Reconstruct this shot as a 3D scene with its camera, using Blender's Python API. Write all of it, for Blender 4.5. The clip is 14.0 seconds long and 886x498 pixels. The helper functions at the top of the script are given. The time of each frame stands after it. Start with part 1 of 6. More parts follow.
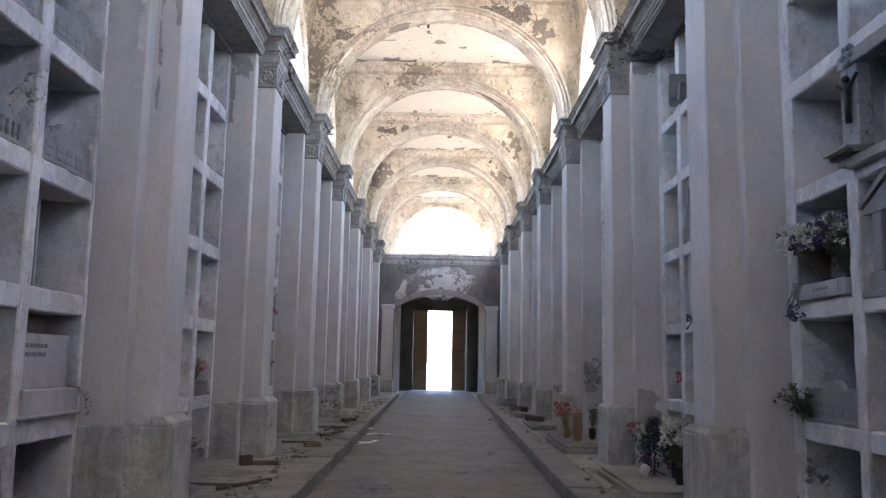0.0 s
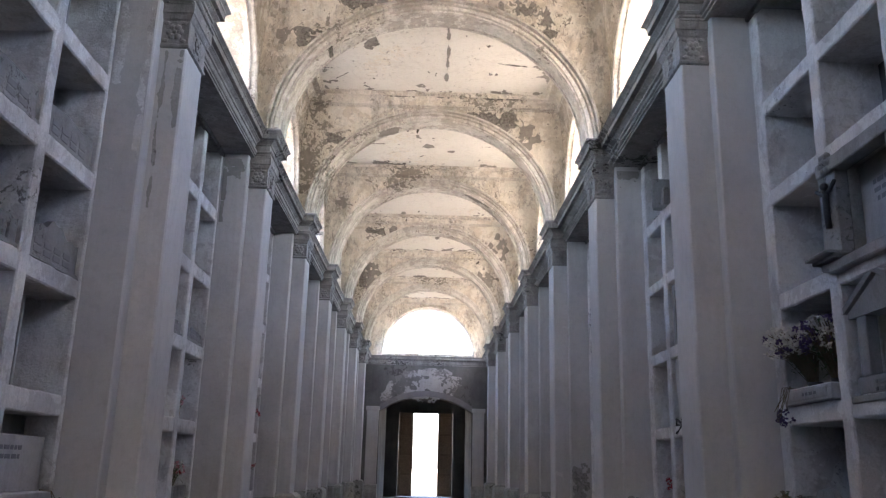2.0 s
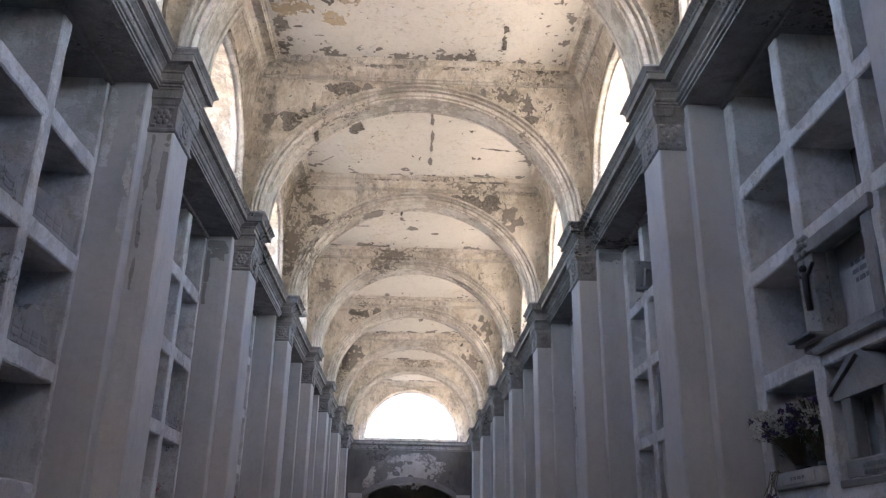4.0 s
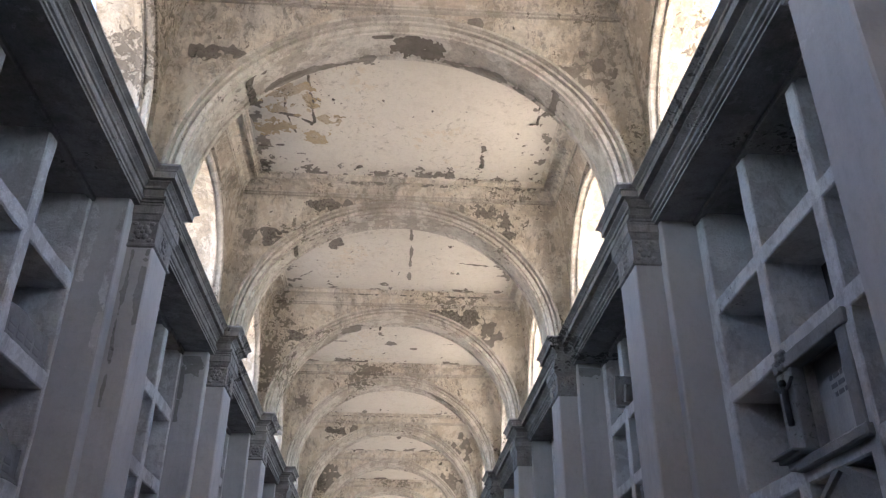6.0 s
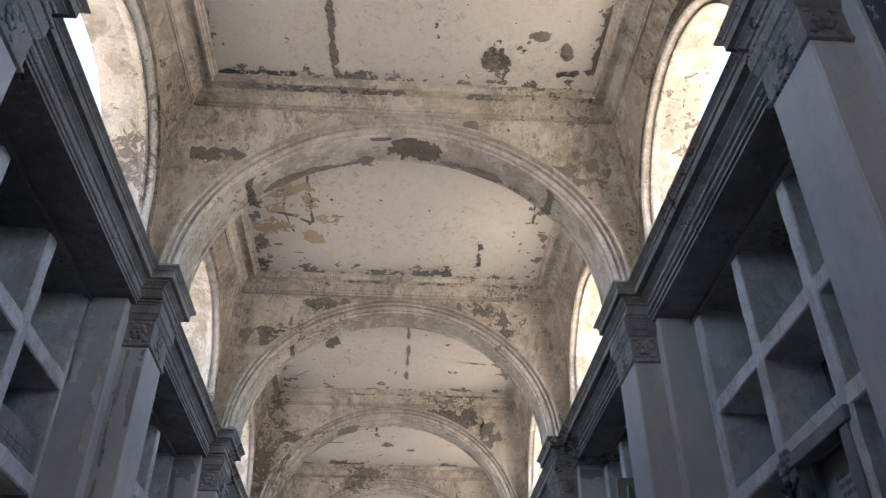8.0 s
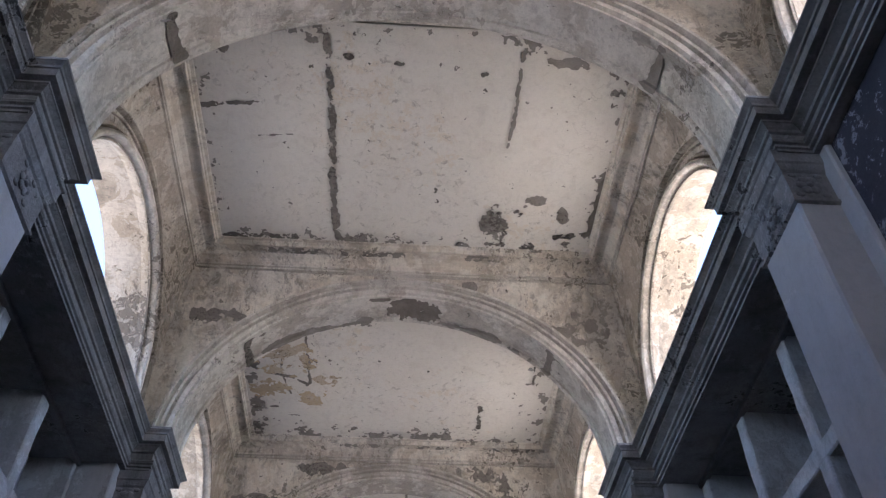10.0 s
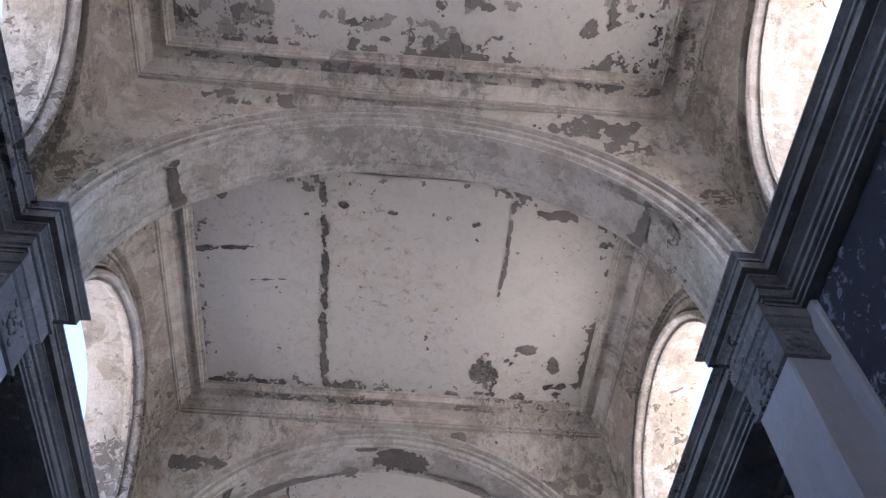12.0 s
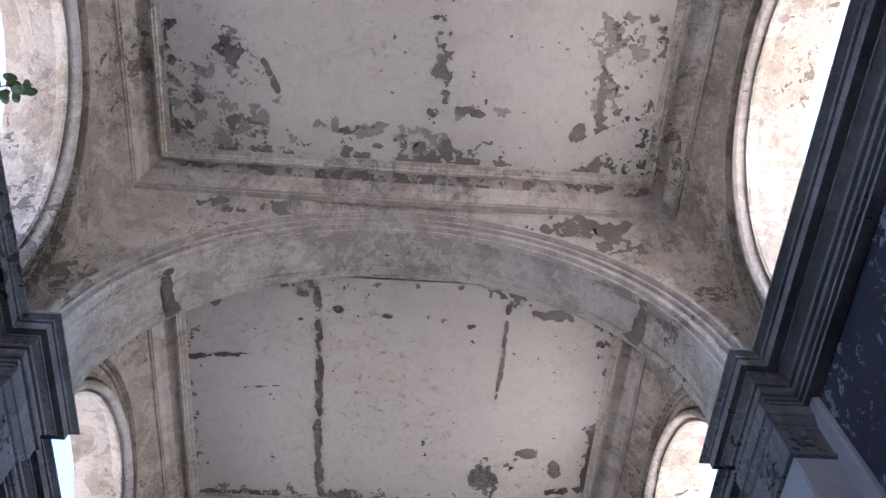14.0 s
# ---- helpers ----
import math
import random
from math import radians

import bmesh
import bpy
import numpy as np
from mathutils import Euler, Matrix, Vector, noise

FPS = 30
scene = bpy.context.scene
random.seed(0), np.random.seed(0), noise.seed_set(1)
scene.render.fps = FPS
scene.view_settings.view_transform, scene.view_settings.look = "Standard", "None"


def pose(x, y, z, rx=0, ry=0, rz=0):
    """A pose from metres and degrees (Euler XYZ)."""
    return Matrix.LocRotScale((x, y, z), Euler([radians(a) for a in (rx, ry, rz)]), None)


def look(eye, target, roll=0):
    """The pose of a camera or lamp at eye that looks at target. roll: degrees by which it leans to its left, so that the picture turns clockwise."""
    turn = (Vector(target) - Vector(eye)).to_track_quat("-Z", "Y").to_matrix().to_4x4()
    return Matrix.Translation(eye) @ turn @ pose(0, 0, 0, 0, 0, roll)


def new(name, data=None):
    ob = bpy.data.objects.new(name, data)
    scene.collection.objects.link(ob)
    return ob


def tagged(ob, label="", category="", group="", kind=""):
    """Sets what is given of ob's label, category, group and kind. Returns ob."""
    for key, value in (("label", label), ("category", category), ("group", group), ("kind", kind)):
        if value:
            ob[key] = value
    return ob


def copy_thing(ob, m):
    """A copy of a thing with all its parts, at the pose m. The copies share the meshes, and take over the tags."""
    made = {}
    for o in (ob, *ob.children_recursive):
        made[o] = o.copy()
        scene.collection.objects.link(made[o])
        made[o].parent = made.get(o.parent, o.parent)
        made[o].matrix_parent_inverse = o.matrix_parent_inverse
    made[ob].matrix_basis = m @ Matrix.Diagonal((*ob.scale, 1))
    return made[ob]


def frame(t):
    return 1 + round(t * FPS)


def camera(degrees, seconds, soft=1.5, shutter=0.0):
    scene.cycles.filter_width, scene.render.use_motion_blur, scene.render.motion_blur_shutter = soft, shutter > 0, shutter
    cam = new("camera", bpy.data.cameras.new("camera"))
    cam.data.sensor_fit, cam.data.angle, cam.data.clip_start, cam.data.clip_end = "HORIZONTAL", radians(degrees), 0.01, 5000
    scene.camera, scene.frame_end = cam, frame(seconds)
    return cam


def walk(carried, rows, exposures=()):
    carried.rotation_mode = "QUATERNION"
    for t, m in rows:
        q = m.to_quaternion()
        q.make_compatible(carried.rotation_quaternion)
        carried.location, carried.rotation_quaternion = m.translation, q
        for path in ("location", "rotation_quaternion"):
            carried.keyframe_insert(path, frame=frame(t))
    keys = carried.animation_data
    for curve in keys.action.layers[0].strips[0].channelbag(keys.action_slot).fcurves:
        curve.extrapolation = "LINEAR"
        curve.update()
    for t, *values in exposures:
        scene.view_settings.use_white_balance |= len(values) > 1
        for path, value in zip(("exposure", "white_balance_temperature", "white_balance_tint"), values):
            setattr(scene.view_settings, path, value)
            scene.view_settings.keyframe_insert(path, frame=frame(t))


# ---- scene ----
cam = camera(56.57, 14.0, soft=1.25)
PATH = [
    (0.0, pose(0.001, 0.015, 1.330, 97.86, -1.05, -0.29)),
    (0.5, pose(0.001, 0.016, 1.330, 99.86, -1.15, -0.67)),
    (1.0, pose(0.001, 0.015, 1.331, 101.54, -0.94, -1.26)),
    (1.5, pose(0.001, 0.013, 1.331, 103.75, -1.03, -1.38)),
    (2.0, pose(0.001, 0.012, 1.331, 104.87, -1.37, -1.26)),
    (2.5, pose(0.001, 0.010, 1.331, 106.10, -1.40, -1.58)),
    (3.0, pose(0.001, 0.009, 1.332, 107.64, -1.40, -2.04)),
    (3.2, pose(0.001, 0.009, 1.332, 108.06, -1.27, -2.13)),
    (5.3, pose(0.001, 0.002, 1.330, 116.07, -0.68, -2.84)),
    (5.5, pose(0.001, 0.002, 1.330, 116.83, -0.57, -3.08)),
    (6.0, pose(0.001, 0.003, 1.330, 118.56, -0.37, -3.66)),
    (6.5, pose(0.001, 0.002, 1.330, 119.93, -0.40, -3.35)),
    (7.0, pose(0.001, 0.002, 1.330, 121.85, -0.36, -3.81)),
    (7.5, pose(0.001, 0.000, 1.329, 123.35, -0.13, -3.75)),
    (8.0, pose(0.001, -0.003, 1.328, 125.37, -0.03, -3.68)),
    (8.5, pose(0.002, -0.004, 1.328, 128.71, 0.16, -3.71)),
    (8.7, pose(0.002, -0.004, 1.328, 129.78, -0.05, -3.87)),
    (10.8, pose(0.000, -0.001, 1.322, 140.11, 0.22, -3.60)),
    (11.0, pose(0.000, -0.001, 1.322, 140.91, 0.33, -4.12)),
    (11.5, pose(0.000, -0.001, 1.320, 143.76, 0.26, -4.08)),
    (12.0, pose(0.000, -0.004, 1.318, 146.78, -0.05, -4.92)),
    (12.5, pose(-0.002, -0.017, 1.331, 150.61, -0.41, -5.72)),
    (13.0, pose(-0.003, -0.022, 1.337, 153.46, 0.18, -6.28)),
    (13.5, pose(-0.006, -0.025, 1.339, 154.31, 1.04, -5.30)),
    (14.0, pose(-0.005, -0.022, 1.342, 153.67, 0.90, -4.08)),
]
EXPOSURES = [(0.0, 4.50, 6300, 19), (0.5, 4.24, 6300, 19), (1.5, 4.00, 6350, 19), (3.0, 3.78, 6350, 20), (6.5, 3.36, 6300, 18), (8.5, 2.96, 6200, 18), (11.0, 2.78, 5400, 22), (14.0, 2.86, 5400, 24)]
walk(cam, PATH, EXPOSURES)

# ---- light ----
world = bpy.data.worlds.new("sky")
scene.world = world
world.use_nodes = True
wn = world.node_tree.nodes
sky = wn.new("ShaderNodeTexSky")
sky.sky_type = "NISHITA"
sky.sun_disc = False
sky.dust_density, sky.ozone_density = 2.0, 1.0
SUN_DIR = Vector((0.20, -0.42, 0.885)).normalized()
sky.sun_elevation = math.asin(SUN_DIR.z)
sky.sun_rotation = math.atan2(SUN_DIR.x, SUN_DIR.y)
wn["Background"].inputs["Strength"].default_value = 0.14
world.node_tree.links.new(sky.outputs[0], wn["Background"].inputs["Color"])
sun = new("sun", bpy.data.lights.new("sun", "SUN"))
sun.data.energy, sun.data.angle, sun.data.color = 4.0, radians(0.5), (1.0, 0.91, 0.77)
sun.matrix_world = look(SUN_DIR * 50, (0, 0, 0))


# ---- materials ----
def ramp(nt, fac, a, b, lo=(0, 0, 0), hi=(1, 1, 1)):
    n = nt.nodes.new("ShaderNodeValToRGB")
    n.color_ramp.elements[0].position, n.color_ramp.elements[1].position = a, b
    n.color_ramp.elements[0].color, n.color_ramp.elements[1].color = (*lo, 1), (*hi, 1)
    nt.links.new(fac, n.inputs[0])
    return n.outputs[0]


def noise_tex(nt, vec, scale, detail=6, rough=0.6, stretch=(1, 1, 1), warp=0.0):
    m = nt.nodes.new("ShaderNodeMapping")
    m.inputs["Scale"].default_value = stretch
    nt.links.new(vec, m.inputs[0])
    n = nt.nodes.new("ShaderNodeTexNoise")
    n.inputs["Scale"].default_value, n.inputs["Detail"].default_value, n.inputs["Roughness"].default_value = scale, detail, rough
    n.inputs["Distortion"].default_value = warp
    nt.links.new(m.outputs[0], n.inputs["Vector"])
    return n.outputs["Fac"]


def mixc(nt, fac, a, b):
    n = nt.nodes.new("ShaderNodeMix")
    n.data_type = "RGBA"
    if isinstance(fac, (int, float)):
        n.inputs["Factor"].default_value = fac
    else:
        nt.links.new(fac, n.inputs["Factor"])
    for i, v in ((6, a), (7, b)):
        if isinstance(v, tuple):
            n.inputs[i].default_value = (*v, 1)
        else:
            nt.links.new(v, n.inputs[i])
    return n.outputs[2]


def mathn(nt, op, a, b=0.5):
    n = nt.nodes.new("ShaderNodeMath")
    n.operation = op
    for i, v in ((0, a), (1, b)):
        if isinstance(v, (int, float)):
            n.inputs[i].default_value = v
        else:
            nt.links.new(v, n.inputs[i])
    return n.outputs[0]


def start(name, rough=0.9):
    m = bpy.data.materials.new(name)
    m.use_nodes = True
    nt = m.node_tree
    bsdf = nt.nodes["Principled BSDF"]
    bsdf.inputs["Roughness"].default_value = rough
    bsdf.inputs["Specular IOR Level"].default_value = 0.25
    pos = nt.nodes.new("ShaderNodeNewGeometry").outputs["Position"]
    return m, nt, bsdf, pos


def bump(nt, bsdf, h, strength=0.4, dist=0.02):
    b = nt.nodes.new("ShaderNodeBump")
    b.inputs["Strength"].default_value, b.inputs["Distance"].default_value = strength, dist
    nt.links.new(h, b.inputs["Height"])
    nt.links.new(b.outputs[0], bsdf.inputs["Normal"])


def plaster(name, base, stain, bare, peel=0.62, grime=0.5, scale=1.0, flake=None, streak=0.35, relief=0.5, crack=0.0, tide=None, repair=None, wash=None, soot=0.0, wash_scale=2.1, wash_cut=0.492):
    """Old lime plaster: cloudy tone, streaks that ran down, and places where the coat has fallen off."""
    m, nt, bsdf, pos = start(name)
    cloud = noise_tex(nt, pos, 0.9 * scale, 5, 0.62, warp=0.6)
    fine = noise_tex(nt, pos, 22 * scale, 6, 0.7)
    run = noise_tex(nt, pos, 5.5, 5, 0.65, (1, 1, 0.16), 0.3)
    c = mixc(nt, ramp(nt, cloud, 0.36, 0.66), base, stain)
    if tide:
        # old water stains with a pale rim, and smooth grey repairs
        t1 = noise_tex(nt, pos, 0.75, 4, 0.55, warp=0.8)
        c = mixc(nt, mathn(nt, "MULTIPLY", ramp(nt, t1, 0.46, 0.54), 0.65), c, tide)
        rim = mathn(nt, "MULTIPLY", ramp(nt, t1, 0.455, 0.49), mathn(nt, "SUBTRACT", 1.0, ramp(nt, t1, 0.49, 0.505)))
        c = mixc(nt, mathn(nt, "MULTIPLY", rim, 0.55), c, tuple(min(0.85, v * 1.08) for v in base))
        t2 = noise_tex(nt, pos, 1.6, 5, 0.6, warp=1.0)
        c = mixc(nt, mathn(nt, "MULTIPLY", ramp(nt, t2, 0.55, 0.585), 0.22), c, tuple(v * 0.82 for v in tide))
    if wash:
        # remains of a paler limewash, with ragged edges
        w1 = noise_tex(nt, pos, wash_scale, 9, 0.62, warp=0.9)
        w2 = noise_tex(nt, pos, 5.5, 8, 0.7, warp=0.6)
        wf = mathn(nt, "ADD", mathn(nt, "MULTIPLY", w1, 0.7), mathn(nt, "MULTIPLY", w2, 0.3))
        c = mixc(nt, mathn(nt, "MULTIPLY", ramp(nt, wf, wash_cut - 0.003, wash_cut + 0.006), 0.7), c, wash)
        c = mixc(nt, mathn(nt, "MULTIPLY", ramp(nt, wf, 0.56, 0.60), 0.35), c, tuple(min(0.88, v * 1.06) for v in wash))
    c = mixc(nt, mathn(nt, "MULTIPLY", ramp(nt, run, 0.5, 0.78), streak), c, tuple(v * 0.55 for v in stain))
    if soot:
        # dark mould that grew in blotches and ran
        s1 = noise_tex(nt, pos, 1.3, 9, 0.7, (1, 1, 0.55), 0.7)
        s2 = noise_tex(nt, pos, 9, 6, 0.75, (1, 1, 0.35), 0.4)
        sf = mathn(nt, "ADD", mathn(nt, "MULTIPLY", s1, 0.72), mathn(nt, "MULTIPLY", s2, 0.28))
        c = mixc(nt, mathn(nt, "MULTIPLY", ramp(nt, sf, 0.495, 0.585), soot * 0.7), c, (0.20, 0.186, 0.16))
        # crisp flecks of the same mould
        s3 = noise_tex(nt, pos, 13, 8, 0.74, (1, 1, 0.6), 0.7)
        spot = mathn(nt, "MULTIPLY", ramp(nt, s3, 0.525, 0.55), ramp(nt, s1, 0.45, 0.55))
        c = mixc(nt, mathn(nt, "MULTIPLY", spot, soot), c, (0.23, 0.21, 0.18))
    spots = noise_tex(nt, pos, 7 * scale, 8, 0.72, warp=0.4)
    zone = noise_tex(nt, pos, 0.75, 3, 0.5)
    f = mathn(nt, "ADD", mathn(nt, "MULTIPLY", spots, 0.55), mathn(nt, "MULTIPLY", zone, 0.55))
    gone = ramp(nt, f, peel - 0.006, peel + 0.006)
    if flake:
        f2 = mathn(nt, "ADD", mathn(nt, "MULTIPLY", noise_tex(nt, pos, 2.3, 7, 0.68, warp=0.8), 0.6), mathn(nt, "MULTIPLY", zone, 0.45))
        c = mixc(nt, mathn(nt, "MULTIPLY", ramp(nt, f2, peel - 0.085, peel - 0.045), 0.6), c, flake)
    c = mixc(nt, mathn(nt, "MULTIPLY", gone, 0.9), c, bare)
    if repair:
        # the broad smooth grey field that was replastered along the middle of the vault
        sep = nt.nodes.new("ShaderNodeSeparateXYZ")
        nt.links.new(pos, sep.inputs[0])
        edge = mathn(nt, "ADD", mathn(nt, "ABSOLUTE", mathn(nt, "SUBTRACT", sep.outputs[0], 0.08)), mathn(nt, "MULTIPLY", noise_tex(nt, pos, 1.1, 5, 0.6, warp=0.5), 1.1))
        c = mixc(nt, mathn(nt, "MULTIPLY", ramp(nt, edge, 1.05, 1.22, (1, 1, 1), (0, 0, 0)), 0.92), c, repair)
    c = mixc(nt, mathn(nt, "MULTIPLY", ramp(nt, fine, 0.5, 0.75), 0.16 * grime * 2), c, tuple(v * 0.5 for v in bare))
    if crack:
        # thin branching cracks, and a pale layer that shows round the losses
        w = nt.nodes.new("ShaderNodeVectorMath")
        w.operation = "ADD"
        wob = nt.nodes.new("ShaderNodeTexNoise")
        wob.inputs["Scale"].default_value, wob.inputs["Detail"].default_value = 3.0, 5
        nt.links.new(pos, wob.inputs["Vector"])
        nt.links.new(pos, w.inputs[0])
        nt.links.new(wob.outputs["Color"], w.inputs[1])
        v = nt.nodes.new("ShaderNodeTexVoronoi")
        v.feature = "DISTANCE_TO_EDGE"
        v.inputs["Scale"].default_value = 2.6
        nt.links.new(w.outputs[0], v.inputs["Vector"])
        line = ramp(nt, v.outputs["Distance"], 0.004, 0.016, (1, 1, 1), (0, 0, 0))
        where = ramp(nt, noise_tex(nt, pos, 1.1, 3, 0.5), 0.56, 0.64)
        c = mixc(nt, mathn(nt, "MULTIPLY", mathn(nt, "MULTIPLY", line, where), crack * 0.4), c, tuple(v2 * 0.7 for v2 in bare))
        halo = mathn(nt, "MULTIPLY", ramp(nt, f, peel - 0.05, peel - 0.03), mathn(nt, "SUBTRACT", 1.0, gone))
        c = mixc(nt, mathn(nt, "MULTIPLY", halo, 0.6), c, tuple(min(0.85, v2 * 1.12) for v2 in base))
        drip = ramp(nt, noise_tex(nt, pos, 11, 7, 0.75, (1, 1, 0.3), 0.5), 0.56, 0.63)
        c = mixc(nt, mathn(nt, "MULTIPLY", mathn(nt, "MULTIPLY", drip, ramp(nt, zone, 0.46, 0.60)), crack), c, bare)
    grain = noise_tex(nt, pos, 60, 4, 0.7)
    c = mixc(nt, mathn(nt, "MULTIPLY", ramp(nt, grain, 0.35, 0.7), 0.22 * grime), c, tuple(v * 0.5 for v in stain))
    mid = noise_tex(nt, pos, 3.4 * scale, 8, 0.75, warp=1.2)
    c = mixc(nt, mathn(nt, "MULTIPLY", ramp(nt, mid, 0.52, 0.64), 0.38 * grime), c, tuple(v * 0.72 for v in stain))
    nt.links.new(c, bsdf.inputs["Base Color"])
    h = mathn(nt, "SUBTRACT", mathn(nt, "ADD", mathn(nt, "MULTIPLY", fine, 0.35), mathn(nt, "MULTIPLY", cloud, 0.8)), mathn(nt, "MULTIPLY", gone, 0.35))
    bump(nt, bsdf, h, relief, 0.03)
    return m


M_WALL = plaster("pale_wall_plaster", (0.56, 0.547, 0.532), (0.475, 0.463, 0.45), (0.22, 0.215, 0.208), 0.76, 0.4, 0.7, (0.47, 0.463, 0.45), streak=0.3, relief=0.35, crack=0.12, soot=0.05)
M_SHELF = plaster("worn_shelf_plaster", (0.635, 0.613, 0.597), (0.54, 0.523, 0.508), (0.17, 0.162, 0.157), 0.69, 0.7, 2.2, (0.35, 0.34, 0.33), relief=0.9, wash=(0.74, 0.733, 0.715), soot=0.25)
M_PED = plaster("damp_pedestal_plaster", (0.46, 0.46, 0.437), (0.33, 0.33, 0.31), (0.13, 0.13, 0.122), 0.66, 1.0, 1.4, streak=0.8, relief=0.8, wash=(0.52, 0.52, 0.49), soot=0.3)
M_CEIL = plaster("cream_ceiling_plaster", (0.65, 0.57, 0.45), (0.58, 0.495, 0.38), (0.33, 0.295, 0.245), 0.70, 0.45, 0.9, (0.60, 0.51, 0.385), 0.12, relief=0.4, crack=0.6, tide=(0.60, 0.51, 0.39), repair=(0.80, 0.765, 0.69), wash=(0.86, 0.81, 0.715), wash_scale=1.1, wash_cut=0.495)
M_COVE = plaster("stained_vault_plaster", (0.77, 0.70, 0.59), (0.65, 0.58, 0.475), (0.26, 0.23, 0.19), 0.64, 0.8, 1.3, (0.52, 0.455, 0.36), 0.4, relief=0.9, crack=0.75, wash=(0.86, 0.815, 0.725), soot=0.62, wash_cut=0.475)
M_SIDE = plaster("grimy_side_wall_plaster", (0.60, 0.535, 0.44), (0.46, 0.405, 0.325), (0.21, 0.185, 0.15), 0.625, 1.0, 1.4, (0.40, 0.345, 0.27), 0.55, relief=1.0, crack=0.9, wash=(0.78, 0.735, 0.645), soot=0.9, wash_cut=0.51)
M_MOULD = plaster("grimy_moulding_plaster", (0.52, 0.47, 0.39), (0.35, 0.31, 0.25), (0.19, 0.17, 0.14), 0.62, 1.0, 2.0, (0.36, 0.315, 0.25), 0.6, relief=1.0, crack=0.6, wash=(0.74, 0.69, 0.60), soot=0.9)
M_ROLL = plaster("pale_roll_moulding_plaster", (0.68, 0.63, 0.55), (0.52, 0.47, 0.39), (0.22, 0.195, 0.16), 0.64, 0.9, 2.0, (0.44, 0.39, 0.315), 0.5, relief=0.8, crack=0.5, wash=(0.80, 0.76, 0.68), soot=0.4)
M_ARCH = plaster("grey_arch_plaster", (0.70, 0.655, 0.58), (0.57, 0.525, 0.45), (0.25, 0.225, 0.19), 0.66, 0.9, 1.3, (0.50, 0.455, 0.375), 0.5, relief=0.9, crack=0.7, tide=(0.55, 0.505, 0.43), wash=(0.83, 0.80, 0.73), soot=0.32, wash_cut=0.48)
M_REVEAL = plaster("weathered_reveal_plaster", (0.52, 0.465, 0.375), (0.41, 0.355, 0.275), (0.17, 0.145, 0.115), 0.645, 0.9, 1.6, (0.44, 0.375, 0.285), 0.5, relief=1.0, crack=0.85, wash=(0.66, 0.62, 0.54), soot=0.6)
M_BARE = plaster("bare_grey_mortar", (0.37, 0.34, 0.30), (0.28, 0.255, 0.22), (0.16, 0.145, 0.125), 0.62, 1.0, 4.0, relief=1.0)
M_STAIN = plaster("dark_damp_stain", (0.36, 0.35, 0.33), (0.28, 0.272, 0.255), (0.18, 0.175, 0.165), 0.66, 0.8, 2.5, relief=0.5)
M_WORN = plaster("thin_worn_undercoat", (0.58, 0.54, 0.47), (0.48, 0.44, 0.38), (0.28, 0.25, 0.21), 0.62, 1.0, 4.0, relief=1.0)
M_DAMP = plaster("dark_damp_mould", (0.27, 0.245, 0.21), (0.18, 0.162, 0.138), (0.10, 0.09, 0.08), 0.6, 0.8, 4.0, relief=1.0)
M_OCHRE = plaster("ochre_undercoat", (0.62, 0.50, 0.32), (0.52, 0.42, 0.28), (0.30, 0.24, 0.16), 0.60, 0.8, 3.0, (0.64, 0.57, 0.46))
M_CORN = plaster("grey_cornice_plaster", (0.37, 0.352, 0.34), (0.22, 0.208, 0.20), (0.076, 0.071, 0.068), 0.62, 1.1, 1.8, streak=0.8, relief=0.9, crack=0.5)
M_SLAB = plaster("grey_tomb_slab", (0.27, 0.264, 0.262), (0.205, 0.20, 0.199), (0.10, 0.097, 0.094), 0.74, 0.4, 1.2, (0.18, 0.175, 0.173), streak=0.3, relief=0.35)
M_DARKSLAB = plaster("dark_weathered_slab", (0.125, 0.12, 0.117), (0.085, 0.082, 0.08), (0.05, 0.048, 0.046), 0.72, 0.5, 1.4, streak=0.4, relief=0.5)
M_MARBLE = plaster("white_marble", (0.479, 0.463, 0.444), (0.367, 0.355, 0.342), (0.224, 0.217, 0.204), 0.72, 0.7, 1.6, (0.347, 0.335, 0.315), streak=0.6, relief=0.3)
M_CARVED = plaster("carved_grey_stone", (0.35, 0.345, 0.335), (0.24, 0.235, 0.225), (0.13, 0.127, 0.12), 0.65, 0.9, 2.5, relief=0.9)
M_FLOOR = plaster("dirty_concrete_floor", (0.185, 0.167, 0.145), (0.125, 0.113, 0.098), (0.06, 0.057, 0.052), 0.66, 1.0, 1.2, (0.10, 0.094, 0.085), 0.0, relief=0.3, crack=0.5, wash=(0.20, 0.181, 0.158))
M_FLOOR.node_tree.nodes["Principled BSDF"].inputs["Roughness"].default_value = 0.72
M_PAVE = plaster("dusty_pavement_concrete", (0.27, 0.258, 0.242), (0.18, 0.17, 0.158), (0.08, 0.076, 0.07), 0.66, 1.0, 1.4, (0.13, 0.123, 0.112), 0.0, relief=0.8, wash=(0.31, 0.295, 0.272), soot=0.25)
M_KERB = plaster("worn_kerb_concrete", (0.29, 0.275, 0.255), (0.19, 0.18, 0.168), (0.09, 0.086, 0.08), 0.64, 1.0, 1.6, streak=0.0, relief=0.8)
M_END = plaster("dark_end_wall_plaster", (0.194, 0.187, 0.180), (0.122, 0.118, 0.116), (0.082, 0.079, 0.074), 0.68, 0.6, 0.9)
M_PASSAGE = plaster("dark_passage_plaster", (0.22, 0.205, 0.18), (0.14, 0.13, 0.115), (0.08, 0.075, 0.07), 0.7, 0.6, 0.9)
